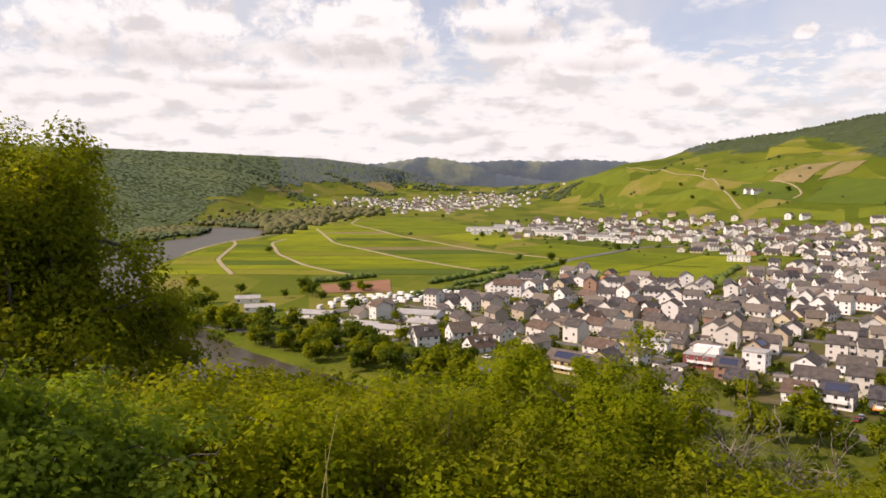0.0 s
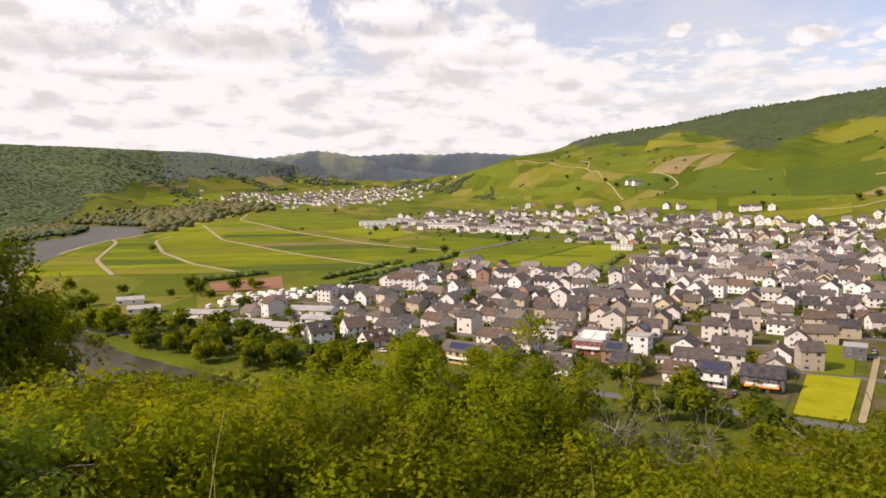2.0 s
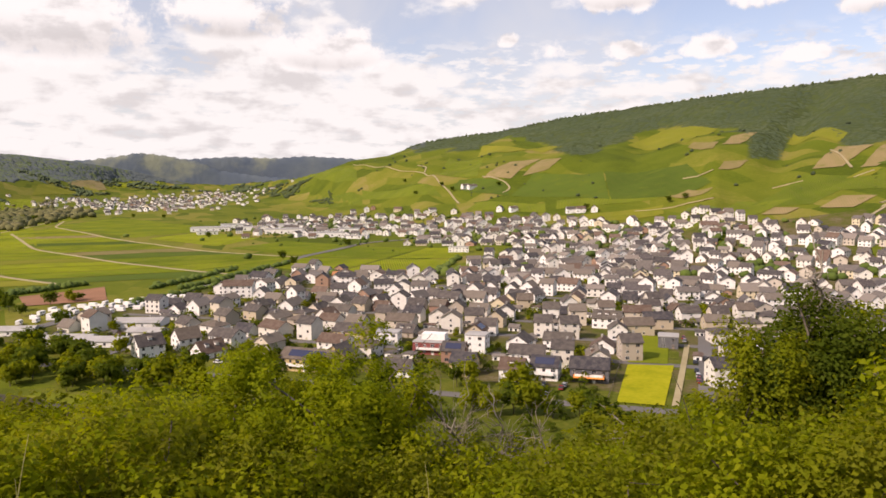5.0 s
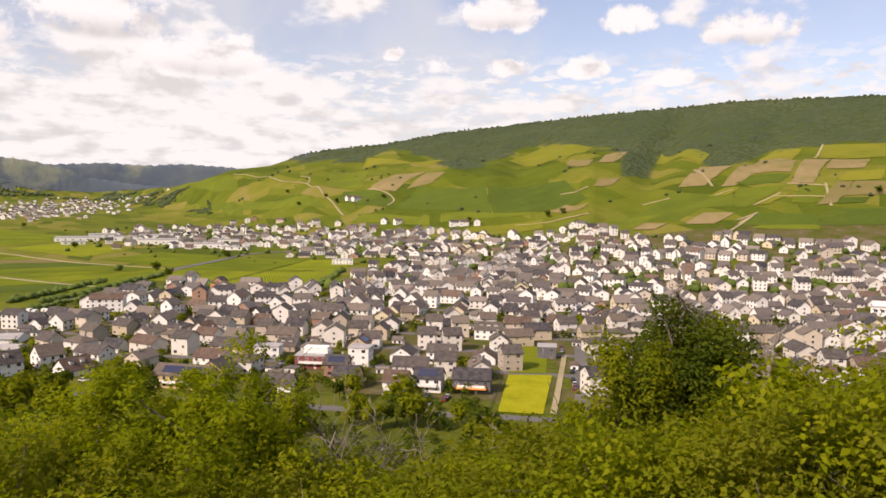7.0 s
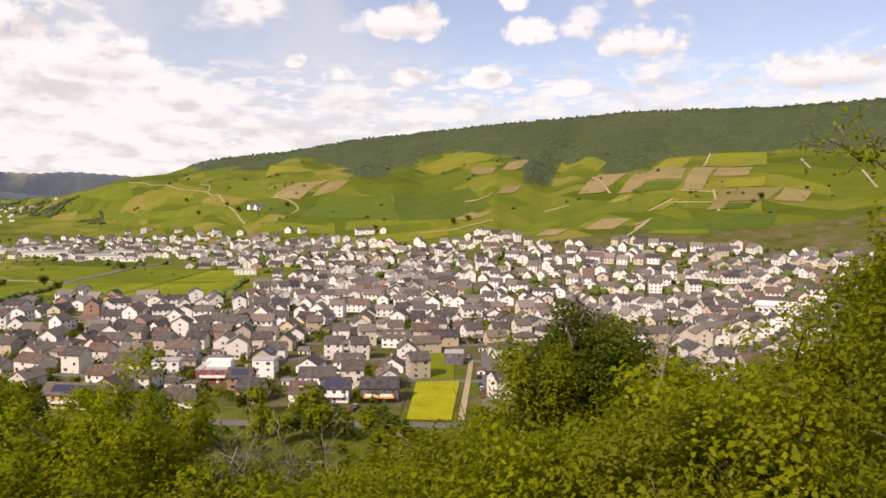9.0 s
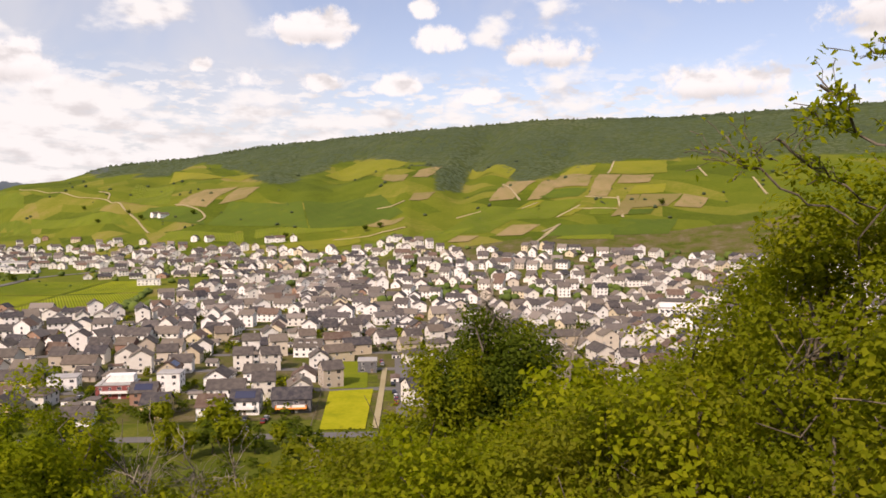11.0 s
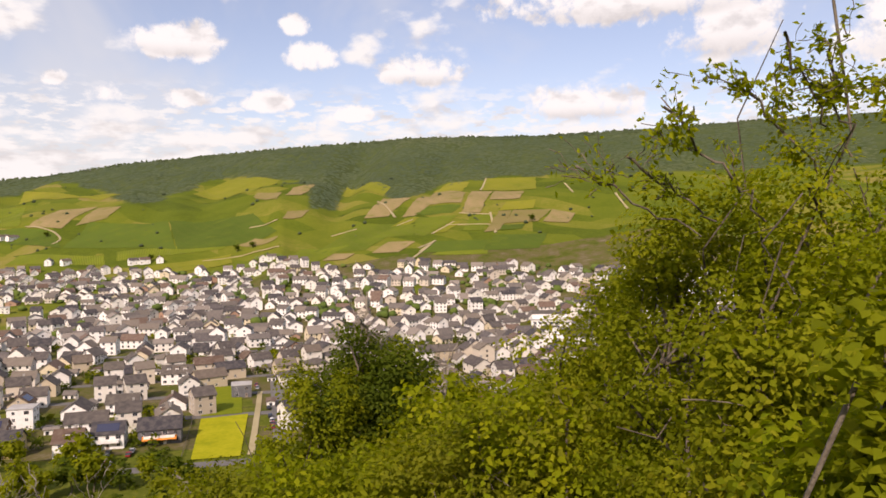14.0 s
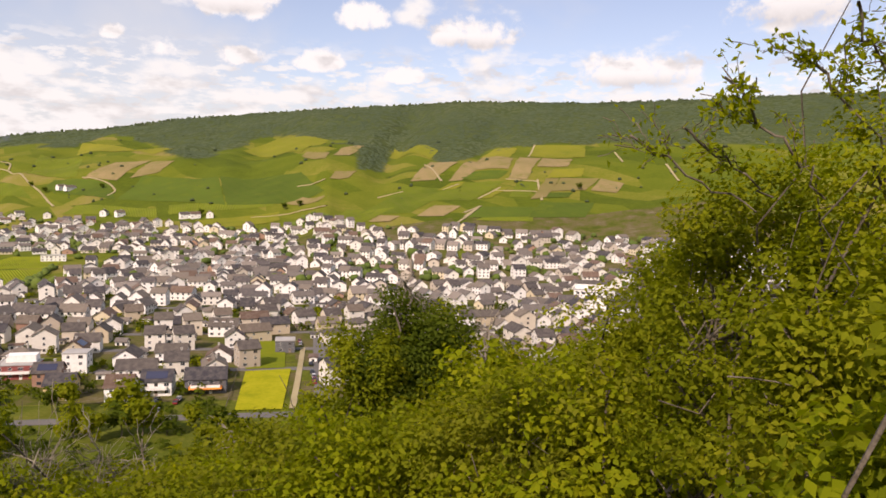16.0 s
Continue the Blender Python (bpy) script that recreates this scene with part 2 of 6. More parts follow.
L_bright = leafy((0.115, 0.160, 0.004), (0.201, 0.243, 0.006), (0.336, 0.327, 0.012))
L_mid = leafy((0.105, 0.143, 0.005), (0.184, 0.214, 0.008), (0.306, 0.295, 0.016))
L_oak = leafy((0.112, 0.148, 0.007), (0.201, 0.232, 0.011), (0.362, 0.343, 0.018))
L_fresh = leafy((0.112, 0.181, 0.018), (0.188, 0.261, 0.029), (0.330, 0.377, 0.058))
L_olive = leafy((0.115, 0.140, 0.007), (0.176, 0.195, 0.012), (0.261, 0.258, 0.023))
L_dark = leafy((0.048, 0.081, 0.007), (0.083, 0.119, 0.010), (0.136, 0.155, 0.013))
M_bark = material("bark", lambda N: (N.ramp(N.noise(where(N), 6.0, 5.0), [(0.3, (0.07, 0.055, 0.04)), (0.7, (0.20, 0.17, 0.13))]), N.noise(where(N), 25.0)), 0.95)
M_dead = material("dead_wood", lambda N: (N.ramp(N.noise(where(N), 4.0, 5.0), [(0.3, (0.17, 0.145, 0.11)), (0.7, (0.34, 0.30, 0.24))]), N.noise(where(N), 25.0)), 0.95)


M_straw = material("dry_grass", lambda N: N.ramp(N.noise(where(N), 6.0), [(0.3, (0.36, 0.32, 0.10)), (0.7, (0.48, 0.43, 0.18))]), 0.8)


def woods(*stops):
    def build(N):
        p = where(N)
        f = N.math("ADD", N.math("MULTIPLY", island(N), 0.12), N.math("ADD", N.math("MULTIPLY", N.noise(p, 0.0055, 5.0), 0.68), N.math("MULTIPLY", N.noise(p, 0.025, 4.0), 0.20)))
        k = len(stops)
        return N.ramp(f, [(0.2 + 0.6 * i / (k - 1), c) for i, c in enumerate(stops)]), N.noise(p, 0.5, 4.0)
    return build


M_wood_r = material("mixed_woods", woods((0.038, 0.064, 0.028), (0.066, 0.096, 0.037), (0.116, 0.138, 0.048)), 0.95, bump=(0.15, 1.0), canopy=11.0)
M_wood_l = material("valley_woods", woods((0.048, 0.080, 0.036), (0.085, 0.122, 0.046), (0.140, 0.165, 0.056)), 0.95, bump=(0.15, 1.0), canopy=11.0)
M_garden = material("garden_green", woods((0.05, 0.085, 0.018), (0.08, 0.12, 0.02), (0.15, 0.19, 0.03)), 0.95, bump=(0.6, 0.5))
M_thicket = material("bank_thicket", woods((0.075, 0.090, 0.030), (0.125, 0.125, 0.045), (0.185, 0.155, 0.070)), 0.95, bump=(0.6, 1.0))
# the haze of distance is put into these base colours as blue
M_hazy_hill = material("hazy_far_hills", lambda N: (N.mix(N.maprange(N.noise(where(N), 0.0022, 5.0), 0.52, 0.62), N.ramp(N.noise(where(N), 0.006, 6.0), [(0.3, (0.085, 0.112, 0.150)), (0.7, (0.125, 0.152, 0.165))]), (0.22, 0.24, 0.18)), N.noise(where(N), 0.03, 5.0)), 0.95, bump=(0.4, 12.0), spec=0.05)
# far woods: bluish too, haze painted into the leaf colour
M_wood_hazy = material("far_woods", woods((0.060, 0.080, 0.088), (0.080, 0.102, 0.100), (0.115, 0.132, 0.105)), 0.95, bump=(0.2, 2.0), canopy=11.0)

def walls(pick, *stops):
    def build(N):
        p = where(N)
        base = N.ramp(pick(N), [(a, c) for a, c in stops], "CONSTANT")
        return N.mix(N.maprange(N.noise(p, 0.4, 4.0), 0.35, 0.8, 0.0, 0.22), base, (0.35, 0.32, 0.28)), N.noise(p, 20.0)
    return build


# near walls: beige and grey mix, less white than M_walls to paint cloud shade
M_wall = material("render_wall", walls(rnd, (0.0, (0.70, 0.67, 0.61)), (0.28, (0.60, 0.53, 0.43)), (0.44, (0.74, 0.72, 0.68)), (0.62, (0.50, 0.42, 0.30)), (0.74, (0.66, 0.62, 0.55)), (0.88, (0.42, 0.36, 0.29)), (0.95, (0.30, 0.17, 0.12))), 0.9)
M_walls = material("render_walls", walls(island, (0.0, (0.84, 0.82, 0.79)), (0.42, (0.79, 0.76, 0.70)), (0.64, (0.66, 0.57, 0.40)), (0.71, (0.56, 0.50, 0.42)), (0.78, (0.83, 0.81, 0.78)), (0.97, (0.36, 0.22, 0.15))), 0.9)
M_white = material("white_paint", lambda N: N.ramp(N.noise(where(N), 0.8, 4.0), [(0.3, (0.74, 0.72, 0.69)), (0.6, (0.83, 0.82, 0.80))]), 0.8)
M_red = material("red_facade", lambda N: N.ramp(N.noise(where(N), 0.8, 4.0), [(0.3, (0.22, 0.06, 0.055)), (0.7, (0.30, 0.09, 0.08))]), 0.8)
M_ochre = material("ochre_facade", lambda N: N.ramp(N.noise(where(N), 0.8, 4.0), [(0.3, (0.48, 0.36, 0.17)), (0.7, (0.58, 0.45, 0.24))]), 0.85)
M_grey = material("grey_facade", lambda N: N.ramp(N.noise(where(N), 0.8, 4.0), [(0.3, (0.10, 0.10, 0.11)), (0.7, (0.15, 0.15, 0.16))]), 0.8)


def tiled(*stops, pick=rnd):
    def build(N):
        p = where(N)
        wv = N.node("ShaderNodeTexWave")
        wv.bands_direction = "Z"
        N.feed(wv.inputs["Vector"], p)
        wv.inputs["Scale"].default_value, wv.inputs["Distortion"].default_value = 1.2, 0.8
        k = len(stops)
        base = N.ramp(pick(N), [(i / k, c) for i, c in enumerate(stops)], "CONSTANT")
        return N.mix(N.maprange(N.noise(p, 0.5, 5.0), 0.35, 0.7, 0.0, 0.4), base, N.mix(0.5, base, (0.30, 0.26, 0.21))), N.math("ADD", wv.outputs[1], N.noise(p, 6.0))
    return build


M_roof = material("slate_roof", tiled((0.068, 0.060, 0.058), (0.092, 0.080, 0.070), (0.125, 0.10, 0.08), (0.045, 0.043, 0.05), (0.16, 0.135, 0.11), (0.078, 0.068, 0.064), (0.11, 0.072, 0.054)), 0.75, bump=(0.4, 0.05), spec=0.15)
M_roofs = material("slate_roofs", tiled((0.075, 0.066, 0.064), (0.115, 0.100, 0.090), (0.16, 0.135, 0.112), (0.042, 0.040, 0.046), (0.22, 0.19, 0.165), (0.088, 0.078, 0.078), (0.135, 0.088, 0.066), (0.055, 0.050, 0.052), (0.13, 0.115, 0.105), pick=island), 0.7, bump=(0.4, 0.05), spec=0.2)
M_orange = material("orange_tiles", tiled((0.45, 0.19, 0.07), (0.50, 0.23, 0.09)), 0.75, bump=(0.4, 0.05))
M_flat = material("flat_roof", grassy((0.30, 0.29, 0.28), (0.45, 0.44, 0.42), big=0.2, small=1.5), 0.85)
M_glass = material("window_glass", lambda N: (0.03, 0.035, 0.045), 0.08, spec=0.6)
M_frame = material("window_frame", lambda N: N.ramp(rnd(N), [(0.0, (0.75, 0.74, 0.72)), (0.7, (0.25, 0.2, 0.16))], "CONSTANT"), 0.5)
M_concrete = material("concrete", grassy((0.28, 0.27, 0.25), (0.42, 0.40, 0.37), big=0.3, small=3.0), 0.9)
M_awning = material("orange_awning", lambda N: N.ramp(N.noise(where(N), 2.0), [(0.3, (0.65, 0.20, 0.03)), (0.7, (0.75, 0.27, 0.05))]), 0.8)
M_solar = material("solar_panel", lambda N: (0.03, 0.035, 0.075), 0.15, spec=0.6)
M_car = material("car_paint", lambda N: N.ramp(rnd(N), [(0.0, (0.70, 0.70, 0.70)), (0.4, (0.03, 0.03, 0.035)), (0.6, (0.35, 0.36, 0.38)), (0.85, (0.25, 0.03, 0.03))], "CONSTANT"), 0.25, spec=0.5)
M_tyre = material("tyre_rubber", lambda N: (0.02, 0.02, 0.02), 0.9)

# ---- the lie of the land ----
AX = radians(38.0)                      # the town's streets lead away from the river on this heading
U = np.array([math.cos(AX), -math.sin(AX)])
V = np.array([math.sin(AX), math.cos(AX)])


def uv(u, v):
    return (u * U[0] + v * V[0], u * U[1] + v * V[1])


# heading; end of the flat floor; foot of the hill; shoulder; ridge (distance, height angle seen from the lens)
HEAD = [-60, -40, -25, -16, -9, -5.3, -3, -1.6, 0.5, 2, 4, 9, 10.6, 11.7, 13.4, 16, 19, 24, 30, 36, 37.5, 39, 40, 41, 43, 50, 60, 75, 100]
FLOOR = [600, 900, 1350, 1500, 2100, 2000, 2000, 2000, 2000, 2000, 2000, 1900, 1681.82, 1531.82, 1300, 1100, 900, 800, 750, 660, 637.5, 615, 600, 594, 582, 540, 540, 480, 400]
FOOT = [800, 1300, 1500, 1900, 2800, 3293.33, 3600, 3640, 3700, 3742.86, 3800, 2400, 2163.64, 2001.14, 1750, 1550, 1300, 1150, 1050, 990, 1000, 1010, 930, 930, 890, 850, 850, 780, 700]
FOOT_E = [-2, -1.8, -1.7, -1.5, -1.2, -0.95, -0.8, -0.79, -0.78, -0.76, -0.75, -1.3, -1.52, -1.67, -1.9, -2.2, -2.5, -2.8, -3, -3.35, -2.9, -1.95, -2.2, -2.5, -3.1, -2.9, -3.3, -3.3, -3.3]
SHOULDER = [1200, 1800, 1900, 2400, 3400, 3831.67, 4100, 4130, 4175, 4207.14, 4250, 2700, 2450, 2300, 2150, 2000, 1900, 1750, 1600, 1510, 1487.5, 1465, 1450, 1435, 1405, 1300, 1250, 1200, 1100]
SHOULDER_E = [1.5, 1, 0.7, 0.6, 0.4, 0.1, -0.1, -0.2, -0.35, -0.45, -0.5, -0.35, 0.05, 0.4, 1, 1.2, 1.5, 1.9, 2.3, 2.66, 2.75, 2.84, 2.9, 2.9, 2.9, 2.9, 2.6, 2.6, 3]
RIDGE = [1700, 2300, 2500, 3000, 3900, 4050, 4200, 4300, 4500, 4600, 4700, 3200, 2750, 2550, 2350, 2700, 2800, 2600, 2400, 2250, 2212.5, 2175, 2150, 2135, 2105, 2000, 1950, 1850, 1700]
RIDGE_E = [2.6, 2.5, 2.4, 2.1, 1.78, 1.3, 0.9, 0.6, 0.05, -0.2, -0.3, 0.1, 0.45, 0.78, 1.4, 1.7, 2.75, 3.4, 4.5, 5.19, 5.36, 5.54, 5.65, 5.74, 5.91, 6.5, 6.55, 7, 7]
RIVER = [uv(900, 140), uv(500, 148), uv(200, 152), uv(0, 152), (-30, 232), (-130, 330), (-250, 500), (-325, 690), (-345, 880), (-348, 1030), (-328, 1170), (-345, 1290), (-420, 1360), (-540, 1400), (-800, 1420)]
RIVER_W = 46.0


def river_distance(x, y):
    best = np.full(np.shape(x), 1e9)
    for (ax, ay), (bx, by) in zip(RIVER, RIVER[1:]):
        ex, ey = bx - ax, by - ay
        t = np.clip(((x - ax) * ex + (y - ay) * ey) / (ex * ex + ey * ey), 0, 1)
        best = np.minimum(best, np.hypot(x - ax - t * ex, y - ay - t * ey))
    return best


def rough(x, y, size, seed=0.0):
    """Cheap smooth waves, -1 to 1."""
    a, b = x / size + seed, y / size - seed
    return (np.sin(a * 1.7 + 1.3 * np.sin(b * 0.9)) + np.sin(b * 2.1 + 1.1 * np.sin(a * 1.3 + 2)) + np.sin((a + b) * 1.1 + seed)) / 3


def height(x, y):
    x, y = np.asarray(x, float), np.asarray(y, float)
    r = np.hypot(x, y)
    h = np.degrees(np.arctan2(x, y))
    hh = np.where(np.abs(h) > 100, 100, h)
    f, ft, sh, rd = (np.interp(hh, HEAD, k) for k in (FLOOR, FOOT, SHOULDER, RIDGE))
    zt, zs, zr = (EYE_Z + d * np.tan(np.radians(np.interp(hh, HEAD, e))) for d, e in ((ft, FOOT_E), (sh, SHOULDER_E), (rd, RIDGE_E)))
    zt = np.maximum(zt, 2.0)
    def ease(t, k):
        t = np.clip(t, 0, 1)
        return t * (1 - k) + k * t * t * (3 - 2 * t)
    k1, k2, k3 = (r - f) / (ft - f), (r - ft) / (sh - ft), (r - sh) / (rd - sh)
    z = np.where(k1 < 0, 0, np.clip(k1, 0, 1) ** 1.6 * zt) + ease(k2, 0.2) * (zs - zt) + ease(k3, 0.35) * (zr - zs)
    z = z - np.clip((r - rd) / 500, 0, 1) * 90
    bumpy = np.clip((r - ft) / 300, 0, 1) * np.clip((rd - r) / 250, 0, 1)
    z = z + bumpy * (10 * rough(x, y, 150) + 5 * rough(x, y, 60, 3.0))
    # folds that run down the vineyard hill
    lower = np.clip(k2, 0, 1) * np.clip(2.0 - k3 * 1.6, 0, 1)
    for at, wide, deep in ((43.2, 1.3, 26.0), (33.5, 1.6, 12.0), (30.0, 1.2, 9.0), (50.0, 1.0, 8.0), (20.8, 1.3, 9.0)):
        z = z - deep * lower * bumpy * np.exp(-((h - at - 1.5 * k2) / wide) ** 2)
    z = z + 0.5 * rough(x, y, 40, 1.0) * np.clip((r - 300) / 100, 0, 1)
    d = river_distance(x, y)
    z = np.where(r < 2400, z - 4.0 * (1 - np.clip((d - RIVER_W + 4) / 9, 0, 1)) * np.clip((r - 100) / 30, 0, 1), z)
    # the slope that the lens stands on
    v = x * V[0] + y * V[1]
    run = np.where(v > 0, np.minimum(np.maximum(v, 0) * 1.0 + 0.10 * r, r), 0)
    slope = EYE_Z - 1.65 - 0.66 * np.minimum(run, 6) - 0.86 * np.clip(run - 6, 0, None)
    slope = np.where(v < 0, EYE_Z - 1.65 + 0.25 * np.minimum(-v, 250), slope)
    slope = slope + np.clip((r - 6) / 20, 0, 1) * 1.2 * rough(x, y, 9, 2.0)
    return np.maximum(z, slope)


def ground_z(x, y):
    return float(height(x, y))


def spot(heading, angle, far=4600.0):
    """Where the land is seen under this heading and height angle from the lens."""
    h = radians(heading)
    r = np.linspace(120, far, 1500)
    x, y = r * math.sin(h), r * math.cos(h)
    e = np.degrees(np.arctan2(height(x, y) - EYE_Z, r))
    hit = np.nonzero(e >= angle)[0]
    k = hit[0] if len(hit) else len(r) - 1
    return float(x[k]), float(y[k])


# lower edge of the woods: heading and height angle seen from the lens
EDGE_H = [-42, -23.6, -19.9, -18.4, -17.2, -14.8, -14.0, -9.5, -3.6, 0.7, 7.5, 10.0, 13.2, 17.0, 18.2, 22.9, 25.4, 27.9, 29.7, 31.8, 33.9, 36.0, 39.5, 41.9, 42.4, 44.0, 44.7, 47.0, 48.4, 49.2, 51.0, 54.2, 61, 80]
EDGE_E = [-4.0, -3.9, -3.4, -2.9, -1.5, -0.7, -0.25, 0.10, 0.0, -0.1, 0.0, 1.6, 2.3, 2.7, 2.1, 2.27, 3.24, 2.51, 1.69, 1.92, 2.78, 3.55, 3.5, 3.1, 1.0, 1.2, 2.6, 3.0, 1.95, 1.9, 2.6, 3.4, 3.65, 3.6]


def over_edge(x, y, r, ease=0.0):
    h, e = np.degrees(np.arctan2(x, y)), np.degrees(np.arctan2(height(x, y) - EYE_Z, r))
    return e > np.interp(h, EDGE_H, EDGE_E) + 0.25 * rough(x, y, 45, 4.0) - ease


# ---- building helpers ----


def mesh_np(name, verts, faces, mats, slots=None, smooth=False, normals=None):
    """A mesh from arrays of vertices and equal-sided faces."""
    me = bpy.data.meshes.new(name)
    verts, faces = np.asarray(verts, np.float32), np.asarray(faces, np.int32)
    n, k = faces.shape
    me.vertices.add(len(verts))
    me.vertices.foreach_set("co", verts.ravel())
    me.loops.add(n * k)
    me.loops.foreach_set("vertex_index", faces.ravel())
    me.polygons.add(n)
    me.polygons.foreach_set("loop_start", np.arange(0, n * k, k, dtype=np.int32))
    if slots is not None:
        me.polygons.foreach_set("material_index", np.asarray(slots, np.int32))
    me.polygons.foreach_set("use_smooth", np.full(n, smooth))
    for m in mats:
        me.materials.append(m)
    me.update(calc_edges=True)
    if normals is not None:
        me.normals_split_custom_set_from_vertices(normals.tolist())
    return me


class Shape:
    """Collects quads of several materials for one mesh."""

    def __init__(self):
        self.v, self.f, self.s = [], [], []

    def quad(self, a, b, c, d, slot=0):
        n = len(self.v)
        self.v += [a, b, c, d]
        self.f.append((n, n + 1, n + 2, n + 3))
        self.s.append(slot)

    def box(self, lo, hi, slot=0):
        (x0, y0, z0), (x1, y1, z1) = lo, hi
        c = [(x0, y0, z0), (x1, y0, z0), (x1, y1, z0), (x0, y1, z0), (x0, y0, z1), (x1, y0, z1), (x1, y1, z1), (x0, y1, z1)]
        n = len(self.v)
        self.v += c
        for q in ((0, 3, 2, 1), (4, 5, 6, 7), (0, 1, 5, 4), (1, 2, 6, 5), (2, 3, 7, 6), (3, 0, 4, 7)):
            self.f.append(tuple(n + i for i in q))
            self.s.append(slot)
        return self

    def slab(self, top, thick, slot=0):
        """A plate: four upper corners, counter-clockwise from above, and its thickness downwards."""
        low = [(x, y, z - thick) for x, y, z in top]
        n = len(self.v)
        self.v += list(top) + low
        for q in ((0, 1, 2, 3), (7, 6, 5, 4), (0, 4, 5, 1), (1, 5, 6, 2), (2, 6, 7, 3), (3, 7, 4, 0)):
            self.f.append(tuple(n + i for i in q))
            self.s.append(slot)
        return self

    def mesh(self, name, *mats):
        return mesh_np(name, self.v, self.f, mats, self.s)


def part(name, shape, mats, parent, label="", at=(0, 0, 0), turn=0.0):
    me = shape if isinstance(shape, bpy.types.Mesh) else shape.mesh(name, *mats)
    ob = new(name, me)
    ob.parent = parent
    ob.matrix_basis = pose(*at, 0, 0, turn)
    return tagged(ob, label) if label else ob


# ---- ground ----
def ground_mesh():
    hs = np.concatenate([np.arange(-180, -40, 4.0), np.arange(-40, 90, 0.4), np.arange(90, 180, 4.0)])
    rs = np.concatenate([[0.6], np.geomspace(2.0, 110, 40), np.geomspace(116, 4950, 290)])
    H, R = np.meshgrid(np.radians(hs), rs)
    X, Y = R * np.sin(H), R * np.cos(H)
    P = np.stack([X, Y, height(X, Y)], -1).reshape(-1, 3)
    n, m = len(hs), len(rs)
    i, j = np.meshgrid(np.arange(m - 1), np.arange(n), indexing="ij")
    a, b = i * n + j, i * n + (j + 1) % n
    F = np.stack([a, b, b + n, a + n], -1).reshape(-1, 4)
    P = np.vstack([P, [[0, 0, ground_z(0, 0)]]])
    c = np.full(n, len(P) - 1)
    k = np.arange(n)
    F = np.vstack([F, np.stack([c, c, k, (k + 1) % n][::-1], 1)])
    me = bpy.data.meshes.new("ground")
    me.from_pydata(P.tolist(), [], [tuple(dict.fromkeys(q)) for q in F.tolist()])
    me.polygons.foreach_set("use_smooth", np.full(len(F), True))
    me.materials.append(M_ground)
    r = np.hypot(P[:, 0], P[:, 1])
    wooded = np.where((r > 1000) & over_edge(P[:, 0], P[:, 1], np.maximum(r, 1)) | (r < 130), 1.0, 0.0)
    me.attributes.new("wooded", "FLOAT", "POINT").data.foreach_set("value", wooded.astype(np.float32))
    return me


tagged(new("ground", ground_mesh()), "green valley floor with wooded hillsides and a steep slope", "ground", kind="structure")


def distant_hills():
    """Two folds of wooded hills beyond the bend of the valley, blue with painted haze."""
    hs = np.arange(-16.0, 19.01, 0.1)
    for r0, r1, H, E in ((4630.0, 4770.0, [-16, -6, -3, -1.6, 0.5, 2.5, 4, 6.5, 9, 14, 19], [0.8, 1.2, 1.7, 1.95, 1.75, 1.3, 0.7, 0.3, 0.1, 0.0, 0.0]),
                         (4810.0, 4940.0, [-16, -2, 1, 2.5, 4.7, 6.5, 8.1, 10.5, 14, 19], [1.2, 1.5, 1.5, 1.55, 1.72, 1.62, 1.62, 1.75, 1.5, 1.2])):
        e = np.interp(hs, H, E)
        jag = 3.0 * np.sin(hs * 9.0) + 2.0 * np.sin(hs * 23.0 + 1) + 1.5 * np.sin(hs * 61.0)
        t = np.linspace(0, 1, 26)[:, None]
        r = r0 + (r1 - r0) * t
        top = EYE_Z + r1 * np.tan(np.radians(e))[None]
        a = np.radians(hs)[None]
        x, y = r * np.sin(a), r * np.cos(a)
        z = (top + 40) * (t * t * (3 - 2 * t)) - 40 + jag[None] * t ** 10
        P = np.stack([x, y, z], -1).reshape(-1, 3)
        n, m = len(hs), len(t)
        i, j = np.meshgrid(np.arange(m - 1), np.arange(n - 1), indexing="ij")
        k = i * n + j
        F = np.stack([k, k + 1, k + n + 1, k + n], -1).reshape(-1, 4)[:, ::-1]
        tagged(new("distant_hill", mesh_np("distant_hill", P, F, [M_hazy_hill], smooth=True)), "blue-green wooded hill far down the valley", "hill", kind="structure")


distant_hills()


def ribbon(points, width, lift, mat, name, step=12.0):
    """A strip that follows the land along a line of points."""
    pts = [np.array(points[0], float)]
    for a, b in zip(points, points[1:]):
        a, b = np.array(a, float), np.array(b, float)
        n = max(1, int(np.linalg.norm(b - a) / step))
        pts += [a + (b - a) * (k + 1) / n for k in range(n)]
    pts = np.array(pts)
    for _ in range(3):
        pts[1:-1] = (pts[:-2] + 2 * pts[1:-1] + pts[2:]) / 4
    d = np.gradient(pts, axis=0)
    d /= np.linalg.norm(d, axis=1)[:, None]
    side = np.stack([d[:, 1], -d[:, 0]], 1)
    rows = [pts + side * width * s for s in (-0.5, 0.5)]
    zc = np.maximum.reduce([height(q[:, 0], q[:, 1]) for q in rows + [pts]]) + lift
    v = np.concatenate([np.c_[rows[0], zc], np.c_[rows[1], zc], np.c_[rows[0], zc - 0.6 - lift], np.c_[rows[1], zc - 0.6 - lift]])
    n = len(pts)
    k = np.arange(n - 1)
    f = np.concatenate([np.stack([k + a, k + b, k + 1 + b, k + 1 + a], 1) for a, b in ((n, 0), (0, 2 * n), (3 * n, n))])
    return new(name, mesh_np(name, v, f, [mat], smooth=False))


